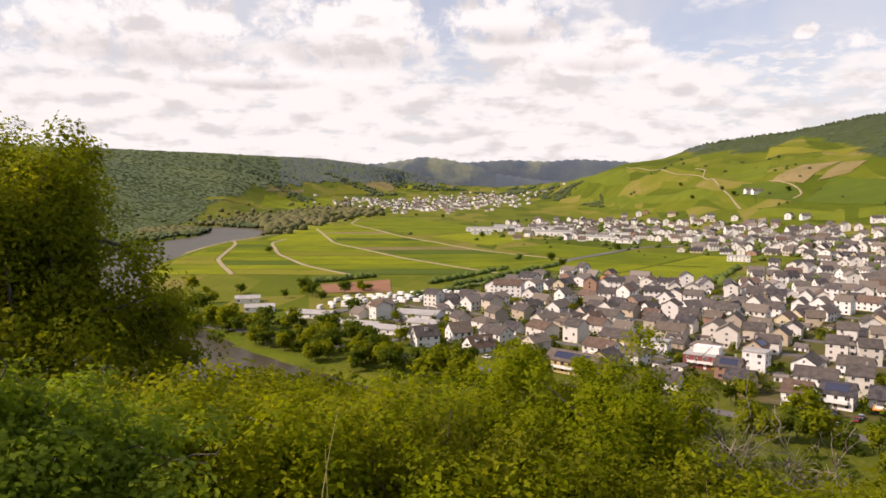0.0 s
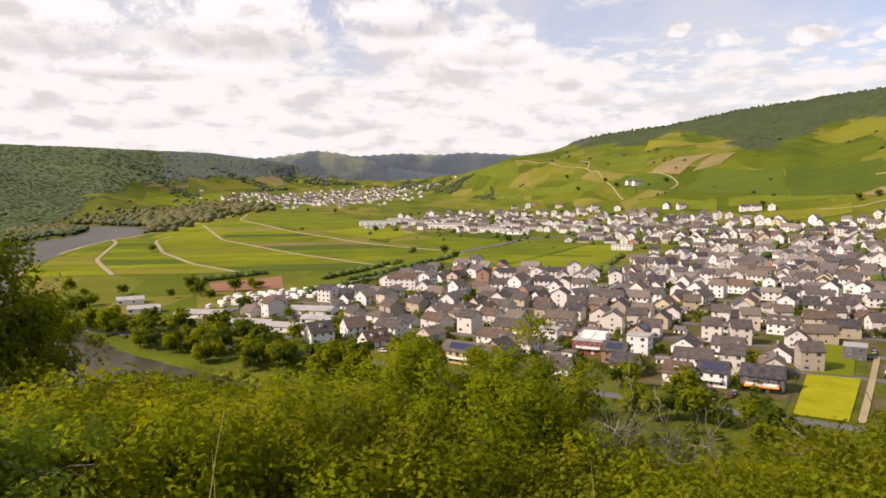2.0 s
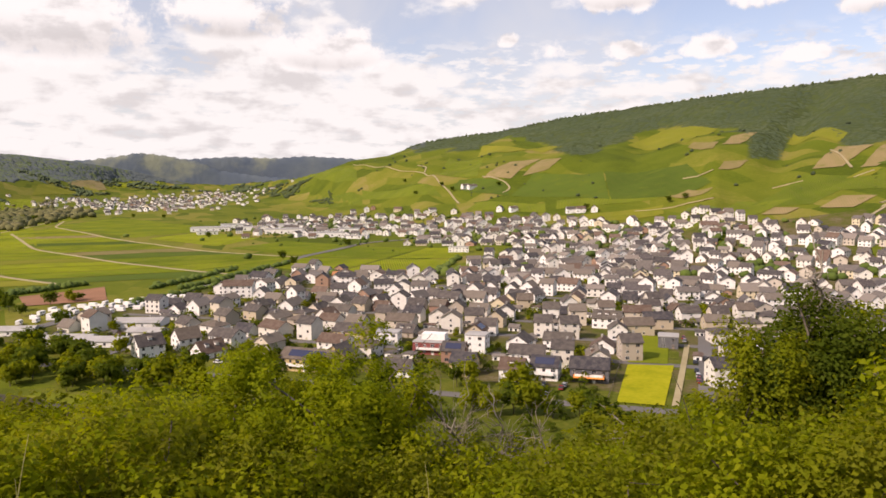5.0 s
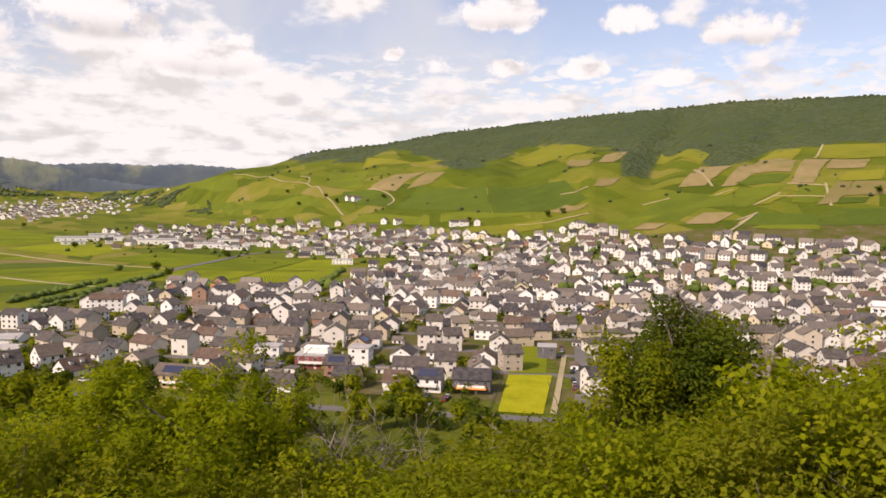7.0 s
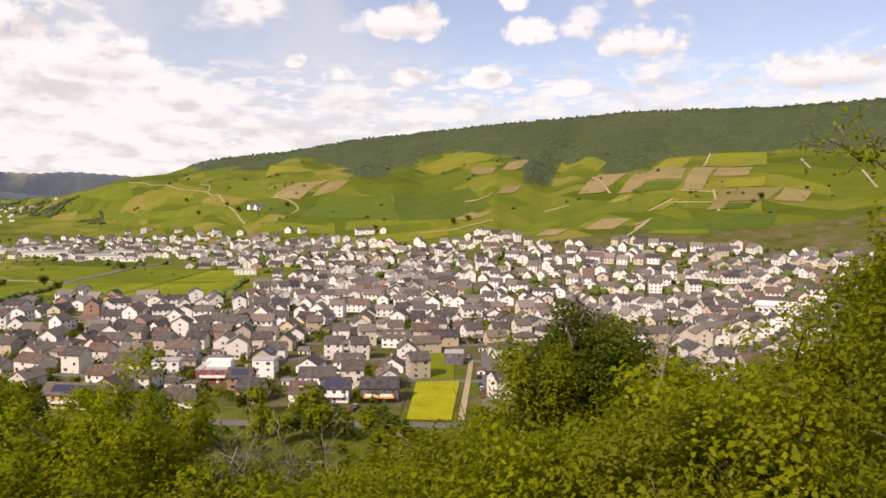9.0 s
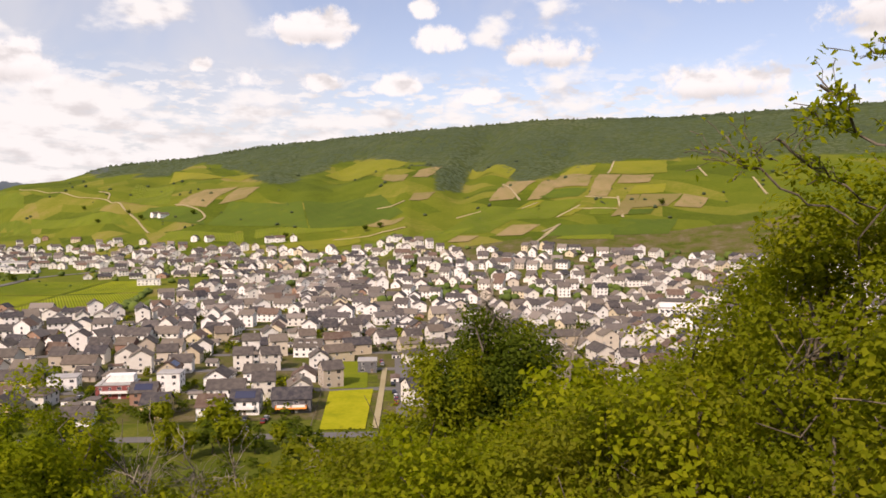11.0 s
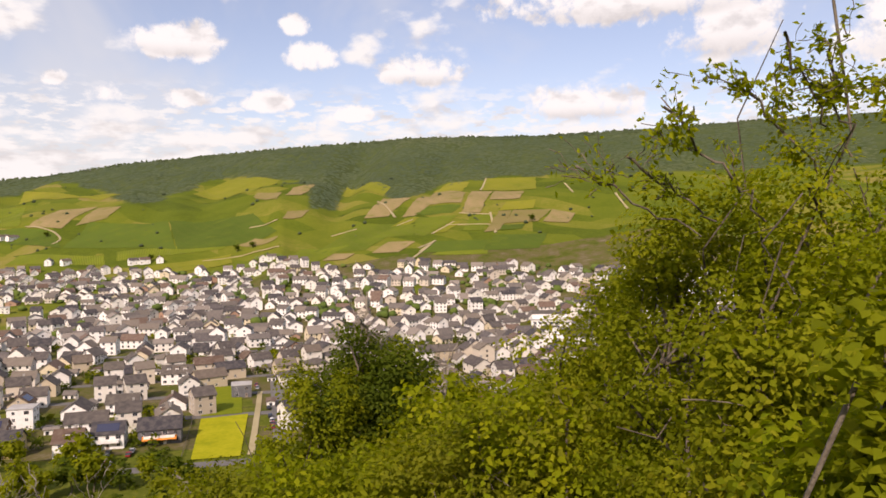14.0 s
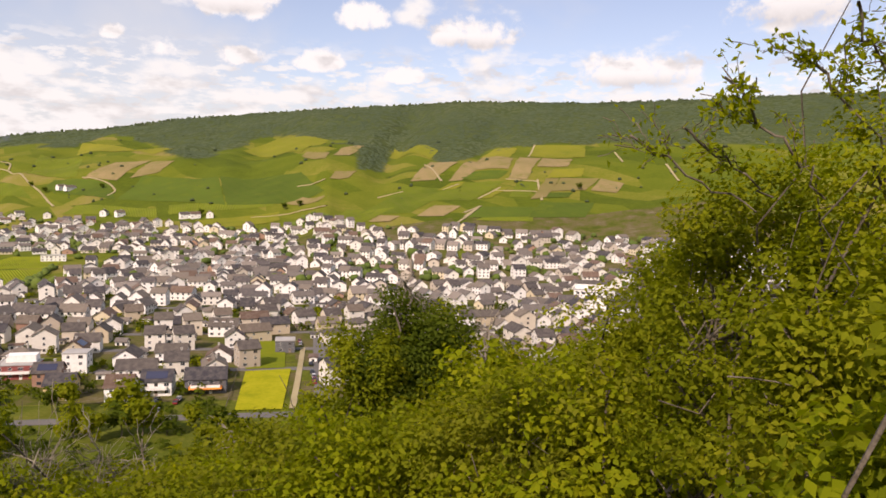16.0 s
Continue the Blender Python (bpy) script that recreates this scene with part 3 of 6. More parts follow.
def water_mesh():
    pts = np.array(RIVER)
    d = np.gradient(pts, axis=0)
    d /= np.linalg.norm(d, axis=1)[:, None]
    side = np.stack([d[:, 1], -d[:, 0]], 1)
    l, r = pts - side * (RIVER_W + 12), pts + side * (RIVER_W + 12)
    n = len(pts)
    k = np.arange(n - 1)
    z = np.full((n, 1), -1.6)
    return mesh_np("water", np.concatenate([np.c_[l, z], np.c_[r, z]]), np.stack([k + n, k, k + 1, k + 1 + n], 1)[:, ::-1], [M_water])


tagged(new("water", water_mesh()), "calm grey-brown river curving round the fields", "river", kind="structure")


def patch(corners, mat, name, lift=0.25, cell=12.0, ragged=0.0):
    """A field: four corners (x, y) in turn, laid over the land."""
    a, b, c, d = (np.array(p, float) for p in corners)
    n = int(np.clip(max(np.linalg.norm(b - a), np.linalg.norm(c - d)) / cell, 2, 40))
    m = int(np.clip(max(np.linalg.norm(d - a), np.linalg.norm(c - b)) / cell, 2, 40))
    s, t = np.meshgrid(np.linspace(0, 1, n + 1), np.linspace(0, 1, m + 1))
    s, t = s[..., None], t[..., None]
    P = a * (1 - s) * (1 - t) + b * s * (1 - t) + c * s * t + d * (1 - s) * t
    ex, ey = rough(P[..., 0], P[..., 1], 11.0, 1.0), rough(P[..., 0], P[..., 1], 11.0, 5.0)
    P = P + ragged * np.stack([ex, ey], -1)
    z = height(P[..., 0], P[..., 1]) + lift
    v = np.concatenate([P, z[..., None]], -1).reshape(-1, 3)
    i, j = np.meshgrid(np.arange(m), np.arange(n), indexing="ij")
    k = i * (n + 1) + j
    f = np.stack([k, k + 1, k + n + 2, k + n + 1], -1).reshape(-1, 4)
    if np.cross(b - a, c - a) < 0:
        f = f[:, ::-1]
    return new(name, mesh_np(name, v, f, [mat], smooth=True))

# ---- roads, tracks and fields of the plain ----
TRACKS = [
    [(-256, 642), (-293, 778), (-302, 910), (-285, 1060), (-259, 1169), (-236, 1400), (-205, 1700)],
    [(-184, 654), (-236, 786), (-272, 991), (-290, 1040)],
    [(-80, 655), (-134, 731), (-186, 849), (-230, 1010), (-225, 1080)],
    [(60, 655), (34, 684), (-32, 786), (-147, 1010), (-222, 1324)],
    [(128, 786), (40, 900), (-60, 1130), (-180, 1480), (-190, 1700)],
]
for line in TRACKS:
    tagged(ribbon(line, 4.2, 0.35, M_track, "farm_track"), "pale gravel farm track between vineyards", "track", kind="structure")
tagged(ribbon([uv(-340, 300), uv(-342, 440), uv(-345, 520), uv(-378, 699), uv(-384, 866), uv(-345, 960)], 9.0, 0.4, M_asphalt, "road"), "grey asphalt road at the edge of town", "road", kind="structure")
tagged(ribbon([uv(-420, 245), uv(-200, 262), uv(0, 264), uv(250, 262), uv(600, 255)], 6.0, 0.3, M_asphalt, "road"), "grey riverside road behind a row of trees", "road", kind="structure")


def field(corners, mat, label, name="field", lift=0.25):
    return tagged(patch(corners, mat, name, lift, ragged=0.0 if lift < 0.3 else 1.2), label, "field", "fields", kind="structure")


def bed(a, b, t0, t1, far):
    """A field between two tracks."""
    def on(line, t):
        p = np.array(line, float)
        y = 655 + (far - 655) * t
        y = min(max(y, p[0, 1]), p[-1, 1])
        return np.array([np.interp(y, p[:, 1], p[:, 0]), y])
    l0, l1, r0, r1 = on(a, t0), on(a, t1), on(b, t0), on(b, t1)
    def inset(p, q):
        d = (q - p) / max(np.linalg.norm(q - p), 1e-6)
        return p + d * 3.5
    c = [inset(l0, r0), inset(r0, l0), inset(r1, l1), inset(l1, r1)]
    return [tuple(k) for k in c]


GREENS = [(VINE[0], "rows of bright green vines"), (VINE[1], "rows of green vines"), (VINE[2], "rows of yellow-green vines")]
pick = random.Random(5)
for k, (a, b) in enumerate(zip(TRACKS, TRACKS[1:])):
    far = (1040, 1060, 1300, 1480)[k]
    cuts = (9, 10, 15, 17)[k]
    for i in range(cuts):
        mat, label = pick.choice(GREENS + GREENS + [(M_deep, "rows of dark green vines"), (M_gold, "yellow-green grass strip")])
        if k == 0 and i in (2, 3):
            mat, label = M_gold, "ripe yellow crop field"
        if k == 3 and i in (5, 11):
            mat, label = M_soil, "bare brown strip of soil"
        field(bed(a, b, (i + 0.02) / cuts, (i + 0.95) / cuts, far), mat, label)
# wide fields beyond and beside them
for c, mat, label in (
        ([(-250, 1060), (-150, 1060), (-215, 1480), (-255, 1480)], VINE[1], "rows of green vines"),
        ([(-255, 1500), (-205, 1500), (-150, 1960), (-200, 1960)], VINE[0], "rows of bright green vines"),
        ([(-190, 1500), (-40, 1150), (90, 1300), (-90, 1800)], VINE[2], "rows of yellow-green vines"),
        ([(-20, 1120), (60, 960), (120, 1060), (60, 1240)], VINE[0], "rows of bright green vines"),
        ([(135, 800), (70, 920), (150, 1000), (215, 900)], VINE[1], "rows of green vines"),
        ([(10, 640), (30, 676), (120, 770), (60, 640)], VINE[2], "green field beside the road"),
        ([uv(-372, 605), uv(-290, 600), uv(-290, 700), uv(-372, 690)], VINE[2], "yellow-green field at the edge of town"),
        ([uv(-285, 600), uv(-205, 610), uv(-215, 715), uv(-285, 700)], VINE[0], "bright green field at the edge of town"),
        ([uv(-372, 700), uv(-290, 705), uv(-290, 830), uv(-375, 830)], VINE[1], "green field at the edge of town"),
        ([uv(-285, 710), uv(-215, 722), uv(-235, 840), uv(-285, 830)], VINE[2], "bright green field at the edge of town")):
    field(c, mat, label)
tagged(patch([(-97, 592), (-44, 622), (-38, 552), (-86, 543)], M_court, "clay_court", 0.4), "red clay tennis court", "tennis court", kind="structure")
tagged(patch([uv(-335, 284), uv(520, 284), uv(520, 640), uv(-335, 590)], M_yard, "gardens", 0.1), "gardens and yards between the houses", "gardens", kind="structure")
tagged(patch([uv(-188, 594), uv(560, 642), uv(500, 860), uv(-150, 900)], M_yard, "gardens", 0.1), "gardens and yards between the houses", "gardens", kind="structure")
tagged(patch([uv(-500, 207), uv(500, 207), uv(500, 283), uv(-420, 283)], M_meadow, "meadow", 0.12), "riverside meadow with dry patches", "meadow", kind="structure")
tagged(patch([(149, 226), (162, 216), (201, 262), (184, 271)], M_lawn, "lawn", 0.45), "bright sunlit yellow-green lawn", "lawn", kind="structure")
tagged(patch([(186, 274), (200, 265), (236, 312), (222, 322)], M_grass, "lawn", 0.45), "narrow lawn beside a house", "lawn", kind="structure")
tagged(ribbon([(165, 214), (206, 262), (232, 293)], 2.4, 0.5, M_track, "garden_path"), "pale gravel path beside a lawn", "path", kind="structure")

# ---- fields of the hillside: heading and height angle of their corners, seen from the lens ----
for n, c in enumerate([((23.3, -0.00), (25.4, -0.06), (27.7, 1.45), (25.4, 1.21)),
          ((26.3, 0.16), (28.2, 0.61), (29.2, 1.47), (27.7, 1.33)),
          ((40.4, 2.27), (41.6, 2.28), (42.7, 3.02), (41.0, 2.81)),
          ((38.1, 2.10), (39.8, 1.98), (40.2, 2.44), (38.5, 2.43)),
          ((46.2, 0.46), (48.0, 0.60), (49.8, 2.00), (47.7, 1.96)),
          ((49.1, 0.53), (50.0, 0.61), (52.2, 2.19), (50.7, 2.08)),
          ((50.7, 1.49), (53.6, 1.57), (53.9, 2.37), (51.6, 2.39)),
          ((53.6, 0.83), (55.0, 0.84), (56.0, 2.43), (54.4, 2.45)),
          ((55.7, 1.79), (58.0, 1.86), (58.3, 2.41), (56.1, 2.43)),
          ((55.3, -0.69), (56.5, -0.47), (57.4, 0.93), (56.4, 0.93)),
          ((56.8, -0.02), (59.3, 0.13), (60.3, 0.98), (57.5, 0.97))]):
    field([spot(*p) for p in c], M_soil, "bare brown vineyard soil on the hillside", lift=0.8 + 0.04 * (n % 5))
for n, c in enumerate([((46.7, -2.18), (48.8, -2.13), (50.1, -1.30), (48.0, -1.34)),
          ((36.9, -1.41), (39.4, -1.16), (40.2, -0.81), (38.2, -0.97)),
          ((40.2, 0.52), (41.6, 0.62), (42.2, 1.16), (40.6, 1.03)),
          ((59.7, 0.13), (61.6, -0.02), (62.1, 0.70), (60.4, 0.98)),
          ((43.1, -2.68), (44.7, -2.64), (45.5, -2.17), (43.9, -2.20))]):
    field([spot(*p) for p in c], M_soil, "bare brown vineyard soil on the hillside", lift=0.8 + 0.04 * (n % 5))
for n, c in enumerate([((51.4, 2.39), (53.6, 2.45), (54.2, 3.14), (52.5, 3.04)),
          ((55.0, 2.56), (59.2, 2.58), (59.2, 3.42), (55.4, 3.38)),
          ((44.6, 2.20), (47.7, 2.20), (48.3, 2.80), (45.0, 2.89)),
          ((33.9, 2.36), (38.1, 2.39), (40.1, 3.35), (36.4, 3.34)),
          ((56.4, 0.96), (59.0, 1.12), (59.2, 1.78), (57.0, 1.60)),
          ((22.9, 1.60), (27.9, 1.88), (29.2, 2.32), (23.3, 2.45)),
          ((30.6, -3.42), (36.5, -2.69), (36.5, -2.05), (30.6, -2.78)),
          ((48.2, -0.21), (49.7, 0.01), (50.4, 0.50), (49.3, 0.41)),
          ((51.2, -0.76), (52.3, -0.62), (53.7, 0.18), (52.8, 0.13))]):
    field([spot(*p) for p in c], M_gold, "dry yellow grass on the hillside", lift=0.65 + 0.03 * (n % 5))
# dark green fields; at headings 25 to 40 the colour paints a cloud's shadow
for n, c in enumerate([((25.4, -1.34), (32.7, -1.60), (32.2, 0.44), (27.1, 0.38)),
          ((32.8, -1.60), (39.8, -0.40), (38.1, 0.92), (32.3, 0.44)),
          ((50.5, -2.17), (55.2, -1.95), (55.8, -1.25), (51.6, -1.35)),
          ((20.8, -0.75), (25.3, -1.34), (25.0, -0.28), (21.6, -0.11)),
          ((55.8, -0.52), (58.1, -0.45), (58.4, -0.07), (56.4, -0.13)),
          ((55.2, -2.03), (59.4, -1.90), (60.1, -0.78), (56.1, -0.86)),
          ((50.0, 0.81), (52.9, 0.83), (53.6, 1.41), (51.1, 1.33))]):
    field([spot(*p) for p in c], M_deep, "dark green vines on the hillside", lift=0.5 + 0.03 * (n % 5))
for n, c in enumerate([((42.3, -2.03), (46.3, -1.95), (49.7, 0.01), (45.8, 0.17)),
          ((46.7, -1.04), (50.8, -0.89), (53.3, 0.64), (50.0, 0.61)),
          ((39.9, -2.84), (42.7, -2.69), (45.1, -1.48), (41.5, -1.76)),
          ((14.2, -1.51), (20.3, -1.47), (19.5, -0.55), (14.2, -0.81)),
          ((22.0, -2.43), (28.0, -2.60), (28.0, -1.95), (22.9, -1.79)),
          ((53.7, -0.52), (55.1, -0.50), (56.1, 0.66), (54.3, 0.72))]):
    field([spot(*p) for p in c], VINE_H, "green vines in rows on the hillside", lift=0.35 + 0.03 * (n % 5))
for n, c in enumerate([((9.1, -0.44), (13.8, -0.19), (13.8, 0.71), (10.3, 0.38)),
          ((28.8, -2.37), (36.1, -1.63), (36.1, -1.00), (28.8, -1.73)),
          ((10.3, -2.05), (14.2, -2.05), (14.2, -1.22), (10.7, -1.24)),
          ((51.2, -2.34), (55.5, -2.33), (55.5, -1.83), (52.0, -1.97)),
          ((19.9, 0.30), (22.9, 0.12), (23.3, 1.39), (20.8, 1.57))]):
    field([spot(*p) for p in c], VINE_H, "green vines on the hillside", lift=0.35 + 0.03 * (n % 5))
for c, mat, label in ((((-8.2, -0.88), (-4.0, -0.81), (-4.4, -0.25), (-7.8, -0.17)), M_gold, "dry yellow field at the far wood"),
                      (((-4.9, -0.68), (-3.6, -0.59), (-4.0, -0.04), (-6.1, -0.04)), M_soil, "bare brown field at the far wood"),
                      (((-13.6, -1.70), (-7.8, -2.03), (-8.2, -1.10), (-13.2, -0.87)), VINE[0], "green meadow below the far wood"),
                      (((-17.6, -1.26), (-14.0, -1.69), (-14.0, -1.40), (-17.2, -1.06)), M_gold, "dry yellow strip below the wood"),
                      (((-13.2, -0.62), (-10.4, -0.72), (-10.4, -0.45), (-13.0, -0.4)), M_soil, "pale stubble field below the wood"),
                      (((-3.6, -0.47), (-0.2, -0.34), (-0.2, 0.0), (-2.7, 0.0)), VINE[2], "yellow-green field at the far wood")):
    field([spot(*p) for p in c], mat, label, lift=1.0)
for line in ([(13.6, 1.1), (16.5, 0.75), (18.9, 0.45), (20.0, -0.3), (20.8, -1.0), (21.5, -1.9)], [(18.9, 0.45), (19.1, 0.9), (18.4, 1.0)], [(23.3, 0.1), (25.0, -0.2), (25.5, -0.8), (24.8, -1.1)],
             [(50.3, -1.8), (51.6, -1.3)], [(34.5, -2.5), (38.0, -1.9), (40.0, -1.5)],
             [(43.77, -0.85), (44.77, -0.56), (45.65, -0.34)],
             [(48.69, -0.13), (49.86, 0.34)],
             [(51.35, -0.74), (52.18, -0.29), (53.01, 0.16)],
             [(50.4, -2.09), (51.55, -1.3)],
             [(52.39, -0.07), (54.04, -0.02), (55.76, -0.07)],
             [(55.01, 2.51), (55.46, 3.4)],
             [(61.34, 2.95), (61.95, 2.29)],
             [(65.01, 2.17), (65.95, 0.94)],
             [(37.84, -0.18), (39.87, 0.43)],
             [(55.76, 0.83), (56.16, -0.74)],
             [(53.42, 0.83), (55.76, 0.72)],
             [(49.65, -2.77), (51.35, -1.42)],
             [(47.28, 1.73), (48.58, 0.5)]):
    tagged(ribbon([spot(*p) for p in line], 3.0, 0.9, M_track, "hill_track"), "pale track climbing the vineyard hill", "track", kind="structure")

# ---- houses ----


def window_mesh(w, h):
    """Facing -y, its back on the wall plane."""
    s = Shape()
    s.box((-w / 2, -0.06, 0), (w / 2, 0.05, h), 0)
    s.box((-w / 2 + 0.08, -0.075, 0.08), (-0.04, -0.05, h - 0.08), 1)
    s.box((0.04, -0.075, 0.08), (w / 2 - 0.08, -0.05, h - 0.08), 1)
    return s.mesh("window", M_frame, M_glass)


WIN = [window_mesh(1.2, 1.3), window_mesh(1.8, 1.4), window_mesh(1.0, 1.0), window_mesh(2.2, 2.1)]
_door = Shape()
_door.box((-0.55, -0.05, 0), (0.55, 0.05, 2.1), 0)
_door.box((-0.3, -0.07, 1.2), (0.3, -0.04, 1.8), 1)
DOOR = _door.mesh("door", M_frame, M_glass)
LIFT = 1.2      # plinth hidden in the ground


def gable_body(w, d, e, rise):
    """Ridge along x. Walls reach LIFT below the ground."""
    s = Shape()
    x, y = w / 2, d / 2
    b = [(-x, -y, -LIFT), (x, -y, -LIFT), (x, y, -LIFT), (-x, y, -LIFT)]
    t = [(-x, -y, e), (x, -y, e), (x, y, e), (-x, y, e)]
    for i in range(4):
        j = (i + 1) % 4
        s.quad(b[i], b[j], t[j], t[i])
    g0, g1 = (-x, 0, e + rise), (x, 0, e + rise)
    s.quad(t[1], t[2], g1, g1)
    s.quad(t[3], t[0], g0, g0)
    s.quad(t[3], t[2], t[1], t[0])
    return s


def gable_mesh(w, d, e, rise, mat):
    s = gable_body(w, d, e, rise)
    n = len(s.v)
    me = bpy.data.meshes.new("house")
    faces = [tuple(dict.fromkeys(f)) for f in s.f[:4]] + [(s.f[4][0], s.f[4][1], s.f[4][2]), (s.f[5][0], s.f[5][1], s.f[5][2])]
    me.from_pydata(s.v, [], faces)
    me.materials.append(mat)
    return me


def roof_shape(w, d, e, rise, over=0.5, thick=0.22):
    s = Shape()
    k = rise / (d / 2)
    x, y, z0, z1 = w / 2 + over, d / 2 + over, e - k * over + 0.24, e + rise + 0.24
    s.slab([(-x, -y, z0), (x, -y, z0), (x, 0, z1), (-x, 0, z1)], thick)
    s.slab([(x, y, z0), (-x, y, z0), (-x, 0, z1), (x, 0, z1)], thick)
    return s


def hip_shape(w, d, e, rise, over=0.6):
    s = Shape()
    x, y, z0, z1, r = w / 2 + over, d / 2 + over, e - 0.1, e + rise, max(w / 2 - d / 2, 0.6)
    a, b, c, q = (-x, -y, z0), (x, -y, z0), (x, y, z0), (-x, y, z0)
    g, h = (-r, 0, z1), (r, 0, z1)
    s.quad(a, b, h, g)
    s.quad(c, q, g, h)
    s.quad(b, c, h, (r, 0, z1))
    s.quad(q, a, g, (-r, 0, z1))
    s.box((-x, -y, z0 - 0.18), (x, y, z0 - 0.003))
    return s


def house(w=11.0, d=9.0, floors=2, rise=3.6, detail=2, kind="gable", wall=None, roof=None, label="", balcony=False, dormer=0, solar=False, awning=False):
    """A house on the origin, its front towards -y. detail: 0 body and roof, 1 some windows, 2 all parts."""
    wall, roof = wall or M_wall, roof or M_roof
    e = floors * 2.75 + 0.3
    if kind == "flat":
        s = Shape()
        s.box((-w / 2, -d / 2, -LIFT), (w / 2, d / 2, e))
        body = new("house", s.mesh("house", wall))
    elif kind == "hip":
        s = Shape()
        s.box((-w / 2, -d / 2, -LIFT), (w / 2, d / 2, e - 0.1))
        body = new("house", s.mesh("house", wall))
    else:
        body = new("house", gable_mesh(w, d, e, rise, wall))
    tagged(body, label or "pale rendered house with a grey slate roof", "house", "houses of the town")
    if kind == "flat":
        s = Shape()
        s.box((-w / 2 - 0.25, -d / 2 - 0.25, e + 0.003), (w / 2 + 0.25, d / 2 + 0.25, e + 0.35), 0)
        part("roof", s, [roof], body, "flat roof")
    elif kind == "hip":
        part("roof", hip_shape(w, d, e, rise), [roof], body, "hipped slate roof")
    else:
        part("roof", roof_shape(w, d, e, rise), [roof], body, "pitched slate roof")
    if detail == 0:
        return body
    if kind != "flat":
        part("chimney", Shape().box((-0.4, -0.4, 0), (0.4, 0.4, 2.0)).box((-0.5, -0.5, 1.9), (0.5, 0.5, 2.12)), [M_concrete], body, at=(w * 0.2, 0.6, e + rise - 1.0))
    cols = max(2, int(w / 3.4))
    for f in range(floors):
        z = f * 2.75 + 1.1
        for c in range(cols):
            x = (c + 0.5) / cols * w - w / 2
            if detail == 1 and (c + f) % 2:
                continue
            if f == 0 and c == cols // 2 and detail == 2:
                part("door", DOOR, None, body, at=(x, -d / 2 - 0.01, 0.1))
                continue
            part("window", WIN[1 if (c + f) % 3 == 0 else 0], None, body, at=(x, -d / 2 - 0.01, z))
    sides = ((-1, -90), (1, 90)) if detail == 2 else ((-1, -90),)
    for sx, turn in sides:
        for f in range(floors):
            for yy in ((-d * 0.22, d * 0.22) if detail == 2 else (0.0,)):
                part("window", WIN[0], None, body, at=(sx * (w / 2 + 0.01), yy, f * 2.75 + 1.1), turn=turn)
        if kind == "gable" and detail == 2:
            part("window", WIN[2], None, body, at=(sx * (w / 2 + 0.01), 0, e + 0.5), turn=turn)
    if balcony:
        s = Shape().box((-w * 0.36, -1.6, -0.18), (w * 0.36, 0, 0)).box((-w * 0.36, -1.6, 0), (w * 0.36, -1.52, 1.0)).box((-w * 0.36, -1.52, 0), (-w * 0.36 + 0.07, 0, 1.0)).box((w * 0.36 - 0.07, -1.52, 0), (w * 0.36, 0, 1.0))
        part("balcony", s, [M_white], body, "white balcony", at=(0, -d / 2 - 0.02, 2.9))
    for i in range(dormer):
        x = (i + 0.5) / dormer * w * 0.8 - w * 0.4
        s = Shape().box((-0.9, -d * 0.30, e + 0.2), (0.9, -0.3, e + rise * 0.72), 0)
        s.slab([(-1.1, -d * 0.30 - 0.3, e + rise * 0.72 + 0.12), (1.1, -d * 0.30 - 0.3, e + rise * 0.72 + 0.12), (1.1, -0.1, e + rise * 0.85 + 0.14), (-1.1, -0.1, e + rise * 0.85 + 0.14)], 0.12, 1)
        dm = part("dormer", s, [wall, roof], body, at=(x, 0, 0))
        part("window", WIN[2], None, dm, at=(0, -d * 0.30 - 0.01, e + rise * 0.3))
    if solar:
        k = rise / (d / 2)
        y0, y1 = -d * 0.42, -d * 0.12
        z = lambda y: e + rise + k * y + 0.24 + 0.12
        part("solar_panel", Shape().slab([(-w * 0.35, y0, z(y0)), (w * 0.35, y0, z(y0)), (w * 0.35, y1, z(y1)), (-w * 0.35, y1, z(y1))], 0.06), [M_solar], body, "dark blue solar panels")
    if awning:
        part("awning", Shape().slab([(-w * 0.4, -2.6, 0), (w * 0.4, -2.6, 0), (w * 0.4, 0, 0.9), (-w * 0.4, 0, 0.9)], 0.05), [M_awning], body, "orange awning let down", at=(0, -d / 2 - 0.03, 2.5))
    return body


FACE = -38.0     # turn of a house whose front looks at the river


def put(x, y, turn, sink=0.1):
    return pose(x, y, ground_z(x, y) - sink, 0, 0, turn)


def remove(thing):
    for o in [*thing.children_recursive, thing]:
        bpy.data.objects.remove(o)


taken = []


def free(x, y, gap):
    for a, b, g in taken:
        if (x - a) ** 2 + (y - b) ** 2 < (0.5 * (gap + g)) ** 2:
            return False
    return True


def single(x, y, turn, gap=13.0, **spec):
    ob = house(**spec)
    ob.matrix_basis = put(x, y, turn)
    taken.append((x, y, gap * 1.3))
    return ob


